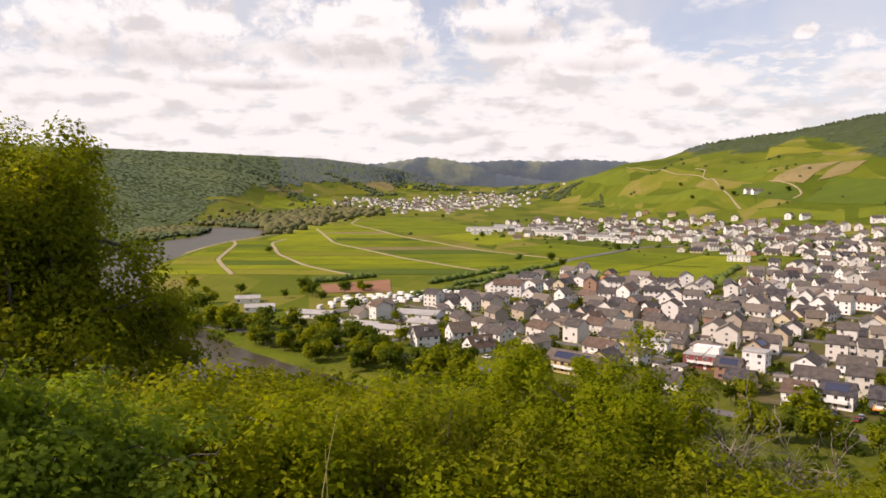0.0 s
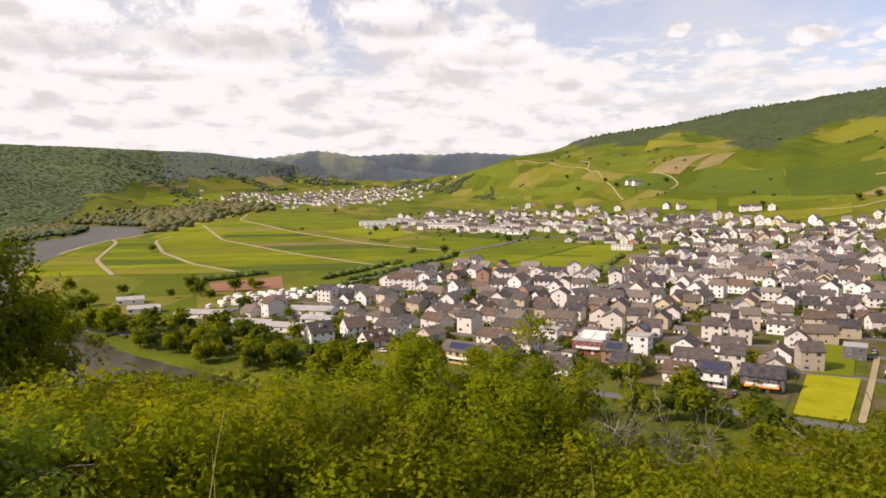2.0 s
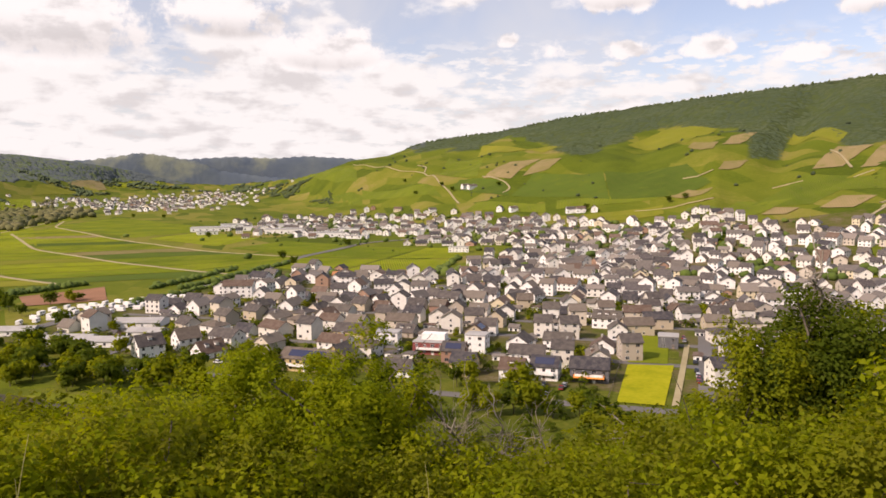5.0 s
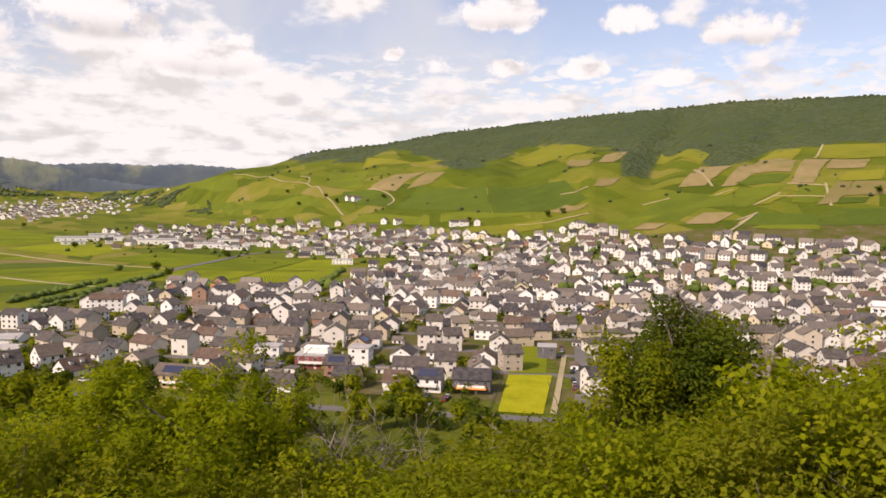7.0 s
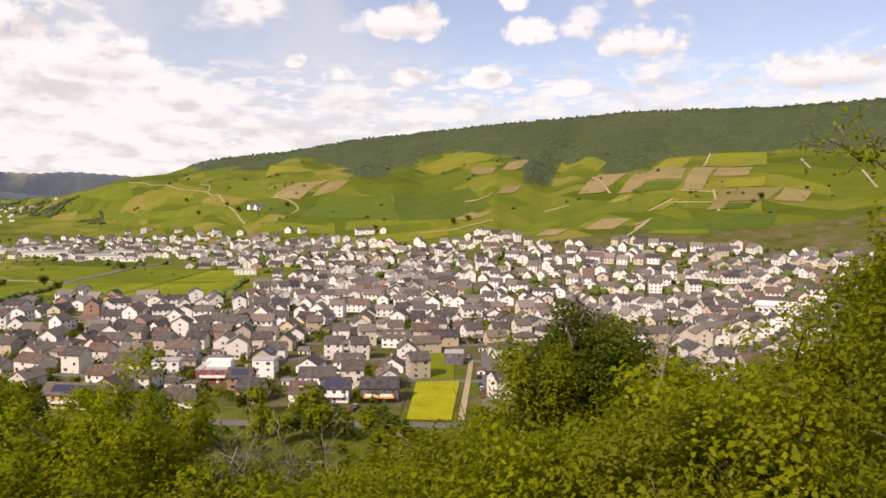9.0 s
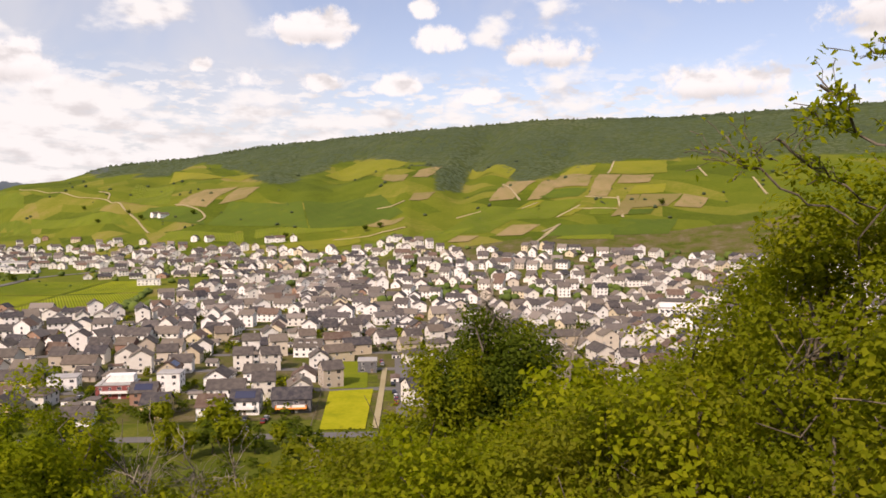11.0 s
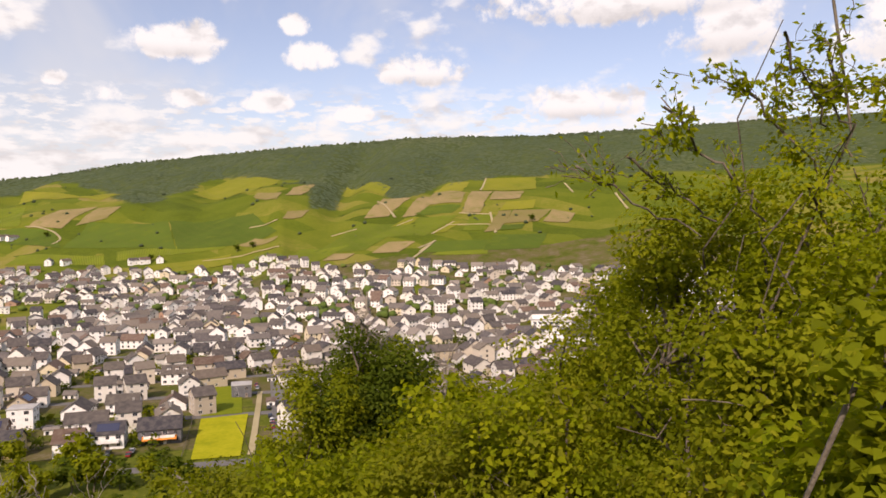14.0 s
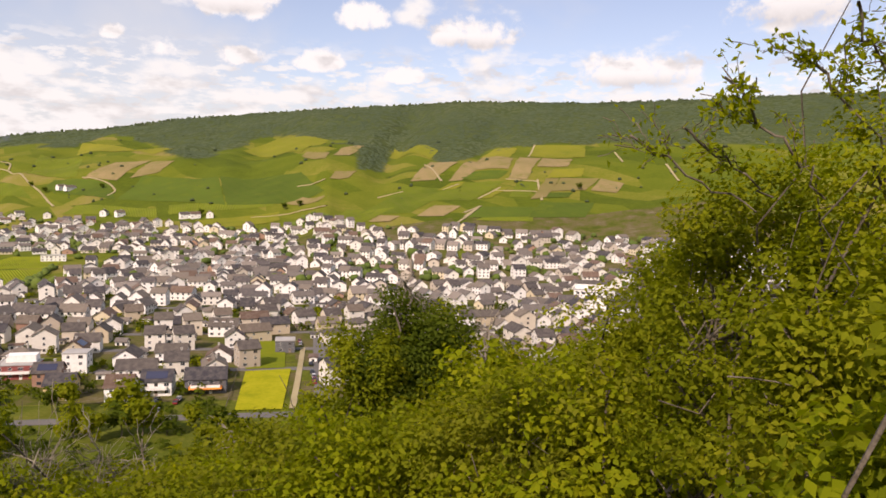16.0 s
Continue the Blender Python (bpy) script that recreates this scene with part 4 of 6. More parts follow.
SILVER = "white rendered house with a grey slate roof"
single(134, 318, FACE, 12, w=9.5, d=9, floors=3, kind="flat", wall=M_white, roof=M_flat, label="plain white three-storey house with a flat roof")
_h = single(114, 325, FACE + 4, 16, w=15, d=11, floors=2, kind="flat", wall=M_red, roof=M_flat, balcony=True, label="dark red house with a white roof terrace")
part("penthouse", Shape().box((-4.5, -1.0, 0), (6.5, 5.0, 2.8)), [M_white], _h, "white set-back top storey", at=(0, 0, 6.2))
single(157, 257, FACE + 2, 16, w=15, d=11, floors=2, rise=3.4, wall=M_grey, balcony=True, awning=True, label="wide house with orange awning and grey roof")
single(142, 266, FACE, 13, w=11, d=10, floors=2, rise=3.4, wall=M_white, solar=True, balcony=True, label="white house with solar panels on the roof")
single(128, 267, FACE, 12, w=9.5, d=10, floors=2, rise=3.6, wall=M_white, balcony=True, dormer=1, label="white house with balconies and slate roof")
single(152, 310, FACE + 88, 12, w=12, d=10, floors=2, rise=3.2, wall=M_white, label=SILVER)
single(170, 306, FACE, 14, w=13, d=10, floors=2, rise=3.0, wall=M_white, balcony=True, label="white house with wide balcony and brown roof")
single(188, 297, FACE + 90, 12, w=10, d=11, floors=1, rise=3.6, wall=M_white, label="white gabled house beside a lawn")
single(222, 346, FACE - 6, 15, w=15, d=10, floors=2, rise=3.6, wall=M_white, dormer=3, label="white house with dormers and grey roof")
single(222, 294, FACE, 12, w=9, d=9, floors=2, kind="flat", wall=M_grey, roof=M_flat, label="modern dark grey box-shaped house")
single(114, 284, FACE, 12, w=10, d=9.5, floors=2, rise=3.4, wall=M_ochre, balcony=True, label="brownish house with a red balcony")
single(88, 293, FACE + 5, 13, w=12, d=9, floors=1, rise=3.6, wall=M_white, label=SILVER)
single(188, 350, FACE + 12, 13, w=11, d=10, floors=2, rise=2.6, kind="hip", label="cream house with a hipped slate roof")
single(56, 314, FACE - 4, 22, w=24, d=10, floors=2, rise=3.4, wall=M_ochre, solar=True, balcony=True, label="long house with solar panels across the roof")
single(70, 320, FACE + 86, 14, w=12, d=10, floors=2, rise=3.4, wall=M_ochre, label="ochre house with grey gable roof")
single(101, 353, FACE + 8, 14, w=12, d=9, floors=2, kind="flat", wall=M_white, roof=M_flat, label="white flat-roofed house with roof terrace")
single(86, 364, FACE, 16, w=16, d=11, floors=2, rise=3.4, wall=M_ochre, balcony=True, label="large beige house with dark roof")
single(-9, 369, FACE + 60, 13, w=12, d=10, floors=2, rise=4.4, wall=M_white, dormer=1, label="white house with steep blue-grey slate roof")
single(8, 379, FACE + 60, 13, w=11, d=10, floors=2, rise=4.4, wall=M_white, label="white house with steep blue-grey slate roof")
single(17, 357, FACE + 70, 13, w=13, d=10, floors=1, rise=4.6, wall=M_white, dormer=2, label="white house with large slate roof")
single(47, 534, FACE + 20, 20, w=20, d=12, floors=3, rise=3.2, wall=M_white, label="long white house at the fields")
single(133, 594, FACE + 20, 16, w=15, d=12, floors=1, rise=3.4, roof=M_orange, wall=M_ochre, label="low house with an orange tiled roof")
single(302, 768, -25, 20, w=22, d=10, floors=2, kind="flat", wall=M_white, roof=M_flat, label="white box-shaped building at the field")
_h = single(504, 288, -58, 36, w=30, d=16, floors=2, kind="flat", wall=M_white, roof=M_flat, label="large white hall with tall dark windows")
for _i in range(7):
    part("window", WIN[3], None, _h, "tall dark window", at=(-12 + 4 * _i, -8.02, 2.6))
part("upper_storey", Shape().box((-14, -2, 0), (12, 7, 4.0)), [M_white], _h, "white set-back storey", at=(0, 0, 6.2))
part("upper_roof", Shape().slab([(-14.5, -2.5, 0), (12.5, -2.5, 0), (12.5, 7.5, 1.6), (-14.5, 7.5, 1.6)], 0.3), [M_roof], _h, "sloping grey roof", at=(0, 0, 10.4))
# low flat buildings of the camp site and the caravans
for _x, _y, _w, _d, _t in ((-14, 446, 26, 16, -20), (-43, 410, 18, 9, -25), (-27, 398, 20, 10, -25), (-79, 449, 28, 10, -15), (-60, 415, 16, 8, -25), (-10, 415, 18, 10, -28), (-132, 506, 16, 10, 15), (-115, 470, 18, 9, 10)):
    single(_x, _y, _t, max(_w, 14), w=_w, d=_d, floors=1, rise=1.6, wall=M_white, detail=1, label="low white building with a pale grey roof", roof=M_flat)


def caravan():
    s = Shape()
    s.box((-2.6, -1.1, 0.55), (2.6, 1.1, 2.6), 0).box((-2.3, -1.0, 2.6), (2.3, 1.0, 2.72), 0)
    s.box((-1.8, -1.13, 1.5), (-0.4, -1.09, 2.2), 1).box((0.2, -1.13, 1.5), (1.8, -1.09, 2.2), 1)
    body = tagged(new("caravan", s.mesh("caravan", M_white, M_glass)), "white touring caravan parked on grass", "caravan", "caravans of the camp site")
    for x in (-0.5, 0.5):
        part("wheel", Shape().box((-0.32, -0.12, -0.32), (0.32, 0.12, 0.32)).box((-0.2, -0.13, -0.4), (0.2, 0.13, 0.4)).box((-0.4, -0.13, -0.2), (0.4, 0.13, 0.2)), [M_tyre], body, at=(x, -1.0, 0.4))
    part("drawbar", Shape().box((2.6, -0.06, 0.5), (3.9, 0.06, 0.62)), [M_grey], body)
    return body


def car():
    s = Shape()
    s.box((-2.1, -0.85, 0.3), (2.1, 0.85, 0.85), 0)
    s.slab([(-1.9, -0.8, 0.86), (-0.9, -0.8, 1.45), (-0.9, 0.8, 1.45), (-1.9, 0.8, 0.86)][::1], 0.04, 1)
    s.box((-1.2, -0.74, 0.85), (0.7, 0.74, 1.42), 1).box((-1.1, -0.70, 1.42), (0.55, 0.70, 1.48), 0)
    body = tagged(new("car", s.mesh("car", M_car, M_glass)), "parked car on the grey street", "car", "parked cars")
    for x in (-1.3, 1.3):
        for y in (-0.8, 0.8):
            part("wheel", Shape().box((-0.3, -0.1, -0.15), (0.3, 0.1, 0.15)).box((-0.15, -0.1, -0.3), (0.15, 0.1, 0.3)).box((-0.23, -0.1, -0.23), (0.23, 0.1, 0.23)), [M_tyre], body, at=(x, y, 0.32))
    return body


_c = caravan()
_r = random.Random(3)
for _i in range(46):
    _a, _b = _i % 12, _i // 12
    _x, _y = -78 + _a * 7.4 + _b * 4 + _r.uniform(-1.5, 1.5), 478 + _b * 13 + _a * 3.2 + _r.uniform(-2, 2)
    if free(_x, _y, 6):
        copy_thing(_c, put(_x, _y, _r.choice((60, 150, 65, 140)) + _r.uniform(-15, 15), 0.0))
        taken.append((_x, _y, 6))
remove_later = [_c]
_k = car()
for _x, _y, _t in ((133, 252, 50), (136, 256, 52), (139, 248, 50), (142, 251, 50), (131, 247, 50), (196, 240, 50), (199, 244, 52), (203, 250, 50), (193, 236, 50), (212, 262, 48), (236, 300, 50), (240, 306, 50), (129, 243, 50), (62, 296, -35), (84, 280, -35), (176, 330, 50), (100, 330, 45), (20, 340, -40), (215, 330, 50)):
    copy_thing(_k, put(_x, _y, _t, -0.3))
remove_later.append(_k)


# patterns of ordinary houses, copied along the streets
def patterns(detail):
    far = (9000, 9000, -500)
    out = []
    for spec in (dict(w=11, d=9, floors=2, rise=3.0, dormer=1), dict(w=9.5, d=9, floors=2, rise=3.4, balcony=True), dict(w=13, d=9.5, floors=2, rise=2.9, dormer=2), dict(w=12, d=10, floors=2, rise=2.2, kind="hip"),
                 dict(w=10, d=8.5, floors=1, rise=3.5, dormer=2), dict(w=15, d=10, floors=2, rise=3.1, balcony=True), dict(w=9, d=10, floors=3, rise=3.0), dict(w=10, d=9, floors=2, rise=3.2, solar=True)):
        if detail < 2:
            spec = {k: v for k, v in spec.items() if k not in ("dormer", "balcony", "solar")}
        out.append((house(detail=detail, **spec), spec["w"]))
    return out


for _c in remove_later:
    remove(_c)
PATTERN = {k: patterns(k) for k in (1, 2)}
SIZES = [(11, 9, 2, 3.0), (9.5, 9, 2, 3.4), (13, 9.5, 2, 2.9), (12, 10, 2, 2.6), (10, 8.5, 1, 3.5), (15, 10, 2, 3.1), (9, 10, 3, 3.0), (10, 9, 2, 3.2)]
rows_v, rows_f, rows_s = [], [], []


def joined(size, m):
    """One more house for the joined far part of the town: walls, roof and windows."""
    w, d, floors, rise = size
    e = floors * 2.75 + 0.3
    x, y = w / 2, d / 2
    v = [(-x, -y, -LIFT), (x, -y, -LIFT), (x, y, -LIFT), (-x, y, -LIFT), (-x, -y, e), (x, -y, e), (x, y, e), (-x, y, e), (-x, 0, e + rise), (x, 0, e + rise)]
    f = [(0, 1, 5), (0, 5, 4), (1, 2, 6), (1, 6, 5), (2, 3, 7), (2, 7, 6), (3, 0, 4), (3, 4, 7), (5, 6, 9), (7, 4, 8)]
    sl = [0] * len(f)
    o, k = 0.5, rise / y
    X, Y, z0, z1 = x + o, y + o, e - k * o + 0.24, e + rise + 0.24
    n = len(v)
    v += [(-X, -Y, z0), (X, -Y, z0), (X, 0, z1), (-X, 0, z1), (X, Y, z0), (-X, Y, z0)] + [(-X, -Y, z0 - 0.25), (X, -Y, z0 - 0.25), (X, 0, z1 - 0.25), (-X, 0, z1 - 0.25), (X, Y, z0 - 0.25), (-X, Y, z0 - 0.25)]
    for q in ((0, 1, 2, 3), (4, 5, 3, 2), (0, 6, 7, 1), (4, 10, 11, 5), (1, 7, 8, 2), (2, 8, 10, 4), (3, 9, 6, 0), (5, 11, 9, 3)):
        a, b, c, g = (n + i for i in q)
        f += [(a, b, c), (a, c, g)]
        sl += [1, 1]
    cols = max(2, int(w / 3.2))
    for fl in range(floors):
        for c in range(cols):
            cx, z = (c + 0.5) / cols * w - x, fl * 2.75 + 1.1
            for yy, sg in ((-y - 0.06, 1), (y + 0.06, -1)):
                n = len(v)
                v += [(cx - 0.6 * sg, yy, z), (cx + 0.6 * sg, yy, z), (cx + 0.6 * sg, yy, z + 1.3), (cx - 0.6 * sg, yy, z + 1.3)]
                f += [(n, n + 1, n + 2), (n, n + 2, n + 3)]
                sl += [2, 2]
        for xx, sg in ((-x - 0.06, -1), (x + 0.06, 1)):
            n = len(v)
            z = fl * 2.75 + 1.1
            v += [(xx, -0.6 * sg, z), (xx, 0.6 * sg, z), (xx, 0.6 * sg, z + 1.3), (xx, -0.6 * sg, z + 1.3)]
            f += [(n, n + 1, n + 2), (n, n + 2, n + 3)]
            sl += [2, 2]
    off = sum(len(q) for q in rows_v)
    P = np.array(v) @ np.array(m.to_3x3()).T + np.array(m.translation)
    rows_v.append(P)
    rows_f.append(np.array(f) + off)
    rows_s.append(np.array(sl))


town = random.Random(11)


def in_town(x, y, u, v, r, h):
    if v < 292 or u < -325 or u > 620 or h > 78:
        return False
    if r > float(np.interp(h, HEAD, FOOT)) * 0.985:
        return False
    if u < -190 and 585 < v < 850:
        return False
    if -27 < u < 4 and v < 405:
        return False
    return not (h < 12 and r > 900)


count = [0, 0, 0]
v = 300.0
row = 0
while v < 1250:
    u = -325.0 + town.random() * 8
    while u < 620:
        spec = town.randrange(8)
        w = SIZES[spec][0]
        du, dv = town.uniform(-2.5, 2.5), town.uniform(-3.5, 3.5) + 5.0 * math.sin(u * 0.021 + row * 1.9)
        x, y = uv(u + w / 2 + du, v + dv)
        r, h = math.hypot(x, y), math.degrees(math.atan2(x, y))
        side = town.random()
        if in_town(x, y, u, v, r, h) and free(x, y, w + (4.5 if r < 420 else 2.0 if r < 560 else 0.5)) and town.random() < 0.94 and int((u + 1000) // 7) % 13 != 0:
            d = 2 if r < 385 else 1 if r < 470 else 0
            turn = FACE + (180 if row % 2 and r > 470 else 0) + (town.choice((0, 0, 90, -90)) if r > 470 else town.choice((0, 0, 0, 0, 90, -90))) + town.uniform(-1, 1) * (13 if r > 470 else 7) + 16 * math.sin(u * 0.011 + v * 0.004) + (22 * math.sin(u * 0.017 - v * 0.013) if r > 470 else 0)
            if d:
                copy_thing(PATTERN[d][spec][0], put(x, y, turn))
            else:
                a, b, c, e = SIZES[spec]
                k = town.uniform(0.8, 1.2)
                joined((a * k, b * town.uniform(0.85, 1.1), c if town.random() < 0.75 else 1, e * town.uniform(0.8, 1.35)), put(x, y, turn))
            taken.append((x, y, w))
            count[d] += 1
        u += w + town.uniform(1.8, 5.0)
    row += 1
    v += 16.5 if row % 2 else 22.5

sheds = random.Random(17)
for _ in range(520):        # garages and sheds in the gardens
    x, y = uv(sheds.uniform(-320, 480), sheds.uniform(294, 560))
    if free(x, y, 6.5) and in_town(x, y, x * U[0] + y * U[1], x * V[0] + y * V[1], math.hypot(x, y), 20):
        joined((sheds.uniform(4, 7), sheds.uniform(3.5, 6), 1, sheds.choice((0.3, 0.3, 1.4))), put(x, y, FACE + sheds.choice((0, 90)) + sheds.uniform(-10, 10), 0.9))
        taken.append((x, y, 6))
for _ in range(160):        # small lawns
    x, y = uv(sheds.uniform(-320, 380), sheds.uniform(292, 520))
    a, b = sheds.uniform(4, 8), sheds.uniform(4, 9)
    if free(x, y, 6):
        c = [(x + p * a * U[0] + q * b * V[0], y + p * a * U[1] + q * b * V[1]) for p, q in ((-1, -1), (1, -1), (1, 1), (-1, 1))]
        tagged(patch(c, sheds.choice((M_grass, M_meadow, M_meadow)), "garden_lawn", 0.2), "small green lawn behind a house", "lawn", "garden lawns", kind="structure")
        taken.append((x, y, 3))

HALLS = ((70, 1260, 60, 30, 6, -8), (130, 1240, 45, 25, 6, -12), (170, 1150, 55, 28, 7, -15), (215, 1060, 50, 22, 6, -20), (110, 1330, 40, 30, 6, -5), (260, 1130, 40, 20, 6, -20), (60, 1180, 30, 18, 5, 0), (180, 1260, 46, 24, 7, -10), (245, 1010, 36, 12, 4, -30))
HALLS = [p for p in HALLS if free(p[0], p[1], 20)]
taken += [(p[0], p[1], p[2] * 0.8) for p in HALLS]

# the far village down the valley, and the lanes behind the workshops
for cx, cy, sx, sy, n, size in ((-230, 2700, 150, 280, 90, 1.0), (-60, 2450, 130, 420, 150, 1.0), (90, 2700, 150, 500, 120, 1.0), (230, 3150, 170, 400, 90, 1.0), (230, 1300, 90, 170, 70, 1.0), (200, 1180, 90, 110, 50, 1.0), (360, 1180, 130, 110, 80, 1.0), (300, 1450, 130, 110, 60, 1.0), (330, 1040, 90, 60, 40, 1.0)):
    for i in range(n):
        x, y = town.gauss(cx, sx * 0.6), town.gauss(cy, sy * 0.6)
        if free(x, y, 15) and (math.hypot(x, y) > 1900 or ground_z(x, y) < 24 and x > 55 and x * U[0] + y * U[1] > -900):
            joined(SIZES[town.randrange(8)], put(x, y, town.choice((-30, 60, -10, 80)) + town.uniform(-12, 12)))
            taken.append((x, y, 14))
tagged(new("distant_houses", mesh_np("distant_houses", np.concatenate(rows_v), np.concatenate(rows_f), [M_walls, M_roofs, M_glass], np.concatenate(rows_s))), "crowded white and cream houses with grey slate roofs", "houses", kind="stuff")
for group in PATTERN.values():
    for ob, w in group:
        remove(ob)

# workshops and halls
for x, y, w, d, e, turn in HALLS:
    if w > 0:
        hall = tagged(new("workshop_hall", Shape().box((-w / 2, -d / 2, -LIFT), (w / 2, d / 2, e)).mesh("workshop_hall", M_white)), "long pale flat-roofed workshop hall", "hall", "workshop halls")
        hall.matrix_basis = put(x, y, turn)
        part("roof", Shape().box((-w / 2 - 0.4, -d / 2 - 0.4, e + 0.004), (w / 2 + 0.4, d / 2 + 0.4, e + 0.5)), [M_flat], hall, "flat grey roof")
        for i in range(int(w / 10)):
            part("window", WIN[3], None, hall, at=(-w / 2 + 5 + i * 10, -d / 2 - 0.01, 1.5))
        taken.append((x, y, w * 0.7))

# fence along the lawn
fence = tagged(new("fence"), "dark wooden fence beside the lawn", "fence")
_o = uv(-25, 272)
fence.matrix_basis = pose(_o[0], _o[1], ground_z(*_o) + 0.3, 0, 0, FACE)
for _i in range(30):
    part("post", Shape().box((-0.07, -0.07, -0.6), (0.07, 0.07, 1.3)), [M_bark], fence, at=(0, 4.2 * _i, 0))
for _z in (0.45, 1.05):
    part("rail", Shape().box((-0.03, 0, _z), (0.03, 121.8, _z + 0.14)), [M_bark], fence)

# farms on the hillside
for h, e, turn, w in ((22.0, -0.72, 10, 16), (22.5, -0.76, 10, 18), (30.6, -2.55, -20, 13), (31.6, -2.5, 60, 11), (29.9, -2.6, -15, 14), (25.6, -2.5, 0, 12), (24.6, -2.45, 50, 13)):
    x, y = spot(h, e)
    if free(x, y, 10):
        single(x, y, turn, 12, w=w, d=9, floors=2, rise=3.0, wall=M_white, detail=1, label="white farmhouse at the foot of the vineyards")

# streets of the town
for k, vv in enumerate((329.0, 370.5, 412.0, 453.5, 495.0)):
    tagged(ribbon([uv(-320, vv), uv(-100, vv + 3), uv(150, vv), uv(480, vv - 2)], 5.5, 0.3, M_asphalt, "street"), "narrow grey asphalt street between houses", "street", kind="structure")
for uu in (-255, -165, 9, 60, 150, 240):
    tagged(ribbon([uv(uu, 268), uv(uu + 2, 420), uv(uu, 600)], 6.0, 0.34, M_asphalt, "street"), "narrow grey asphalt street between houses", "street", kind="structure")

# ---- trees ----


def tube(points, radii, sides=6):
    """Vertices and quads of a tapered limb."""
    pts = np.array(points, float)
    d = np.gradient(pts, axis=0)
    d /= np.linalg.norm(d, axis=1)[:, None] + 1e-9
    ref = np.where(np.abs(d[:, 2:3]) > 0.9, [[1.0, 0, 0]], [[0, 0, 1.0]])
    a = np.cross(d, ref)
    a /= np.linalg.norm(a, axis=1)[:, None]
    b = np.cross(d, a)
    ang = np.linspace(0, 2 * np.pi, sides, endpoint=False)
    ring = a[:, None] * np.cos(ang)[None, :, None] + b[:, None] * np.sin(ang)[None, :, None]
    v = (pts[:, None] + ring * np.array(radii)[:, None, None]).reshape(-1, 3)
    n = len(pts)
    i, j = np.meshgrid(np.arange(n - 1), np.arange(sides), indexing="ij")
    p, q = i * sides + j, i * sides + (j + 1) % sides
    return v, np.stack([p, q, q + sides, p + sides], -1).reshape(-1, 4)


def join(pieces):
    vs, fs, n = [], [], 0
    for v, f in pieces:
        vs.append(v)
        fs.append(f + n)
        n += len(v)
    return np.concatenate(vs), np.concatenate(fs)


def limb(rg, start, end, r0, r1, bend=0.12, n=6, sides=6):
    s, e = np.array(start, float), np.array(end, float)
    t = np.linspace(0, 1, n)[:, None]
    pts = s + (e - s) * t
    L = np.linalg.norm(e - s)
    pts[1:-1] += rg.normal(0, bend * L / 3, (n - 2, 3))
    return pts, tube(pts, np.linspace(r0, r1, n), sides)


def unit(a):
    return a / (np.linalg.norm(a, axis=-1, keepdims=True) + 1e-9)


def leaf_mesh(rg, centres, size, droop=0.3, stretch=1.5, out=None):
    """One folded kite for each leaf, turned at random, mostly facing up and outwards. Gives vertices, faces and normals."""
    n = len(centres)
    nrm = rg.normal(0, 0.75, (n, 3)) + [0, 0, 0.75]
    if out is not None:
        nrm = nrm * 0.7 + out * 0.6
        nrm *= np.where((nrm * out).sum(1) < 0, -1, 1)[:, None]
    nrm = unit(nrm)
    d = rg.normal(0, 1, (n, 3)) - [0, 0, droop]
    d -= nrm * (d * nrm).sum(1)[:, None]
    d = unit(d)
    s = np.cross(nrm, d)
    L = (size * rg.uniform(0.6, 1.3, n))[:, None]
    base, tip = centres - d * L * 0.5, centres + d * L * 0.5
    mid = centres - d * L * 0.06 + nrm * L * 0.12
    wl, wr = mid + s * L * 0.5 / stretch, mid - s * L * 0.5 / stretch
    v = np.stack([base, wr, tip, wl], 1).reshape(-1, 3)
    k = np.arange(n)[:, None] * 4
    f = np.concatenate([k + [0, 1, 2], k + [0, 2, 3]], 1).reshape(-1, 3)
    shade = nrm if out is None else unit(nrm * 0.3 + out)
    return v, f, np.repeat(shade, 4, 0)


def crown_points(rg, n, radius, clumps, spread, hollow=0.45, ragged=0.3, flat_base=0.5):
    """Leaf places in many clumps over an uneven crown."""
    c = rg.normal(0, 1, (clumps, 3))
    c /= np.linalg.norm(c, axis=1)[:, None]
    c[:, 2] = np.where(c[:, 2] < -flat_base, -c[:, 2], c[:, 2])
    c *= (hollow + (1 - hollow) * rg.random((clumps, 1)) ** 0.6) * (1 + rg.normal(0, ragged, (clumps, 1)) * 0.5)
    c *= np.array(radius)
    size = spread * rg.uniform(0.55, 1.35, clumps)
    k = rg.choice(clumps, n, p=size ** 2 / (size ** 2).sum())
    off = rg.normal(0, 1, (n, 3))
    off /= np.linalg.norm(off, axis=1)[:, None]
    off *= rg.random((n, 1)) ** 0.42
    off[:, 2] *= 0.75
    return c, c[k] + off * size[k][:, None], unit(off) * 0.75 + c[k] / np.array(radius) * 0.6 + [0, 0, 0.25]


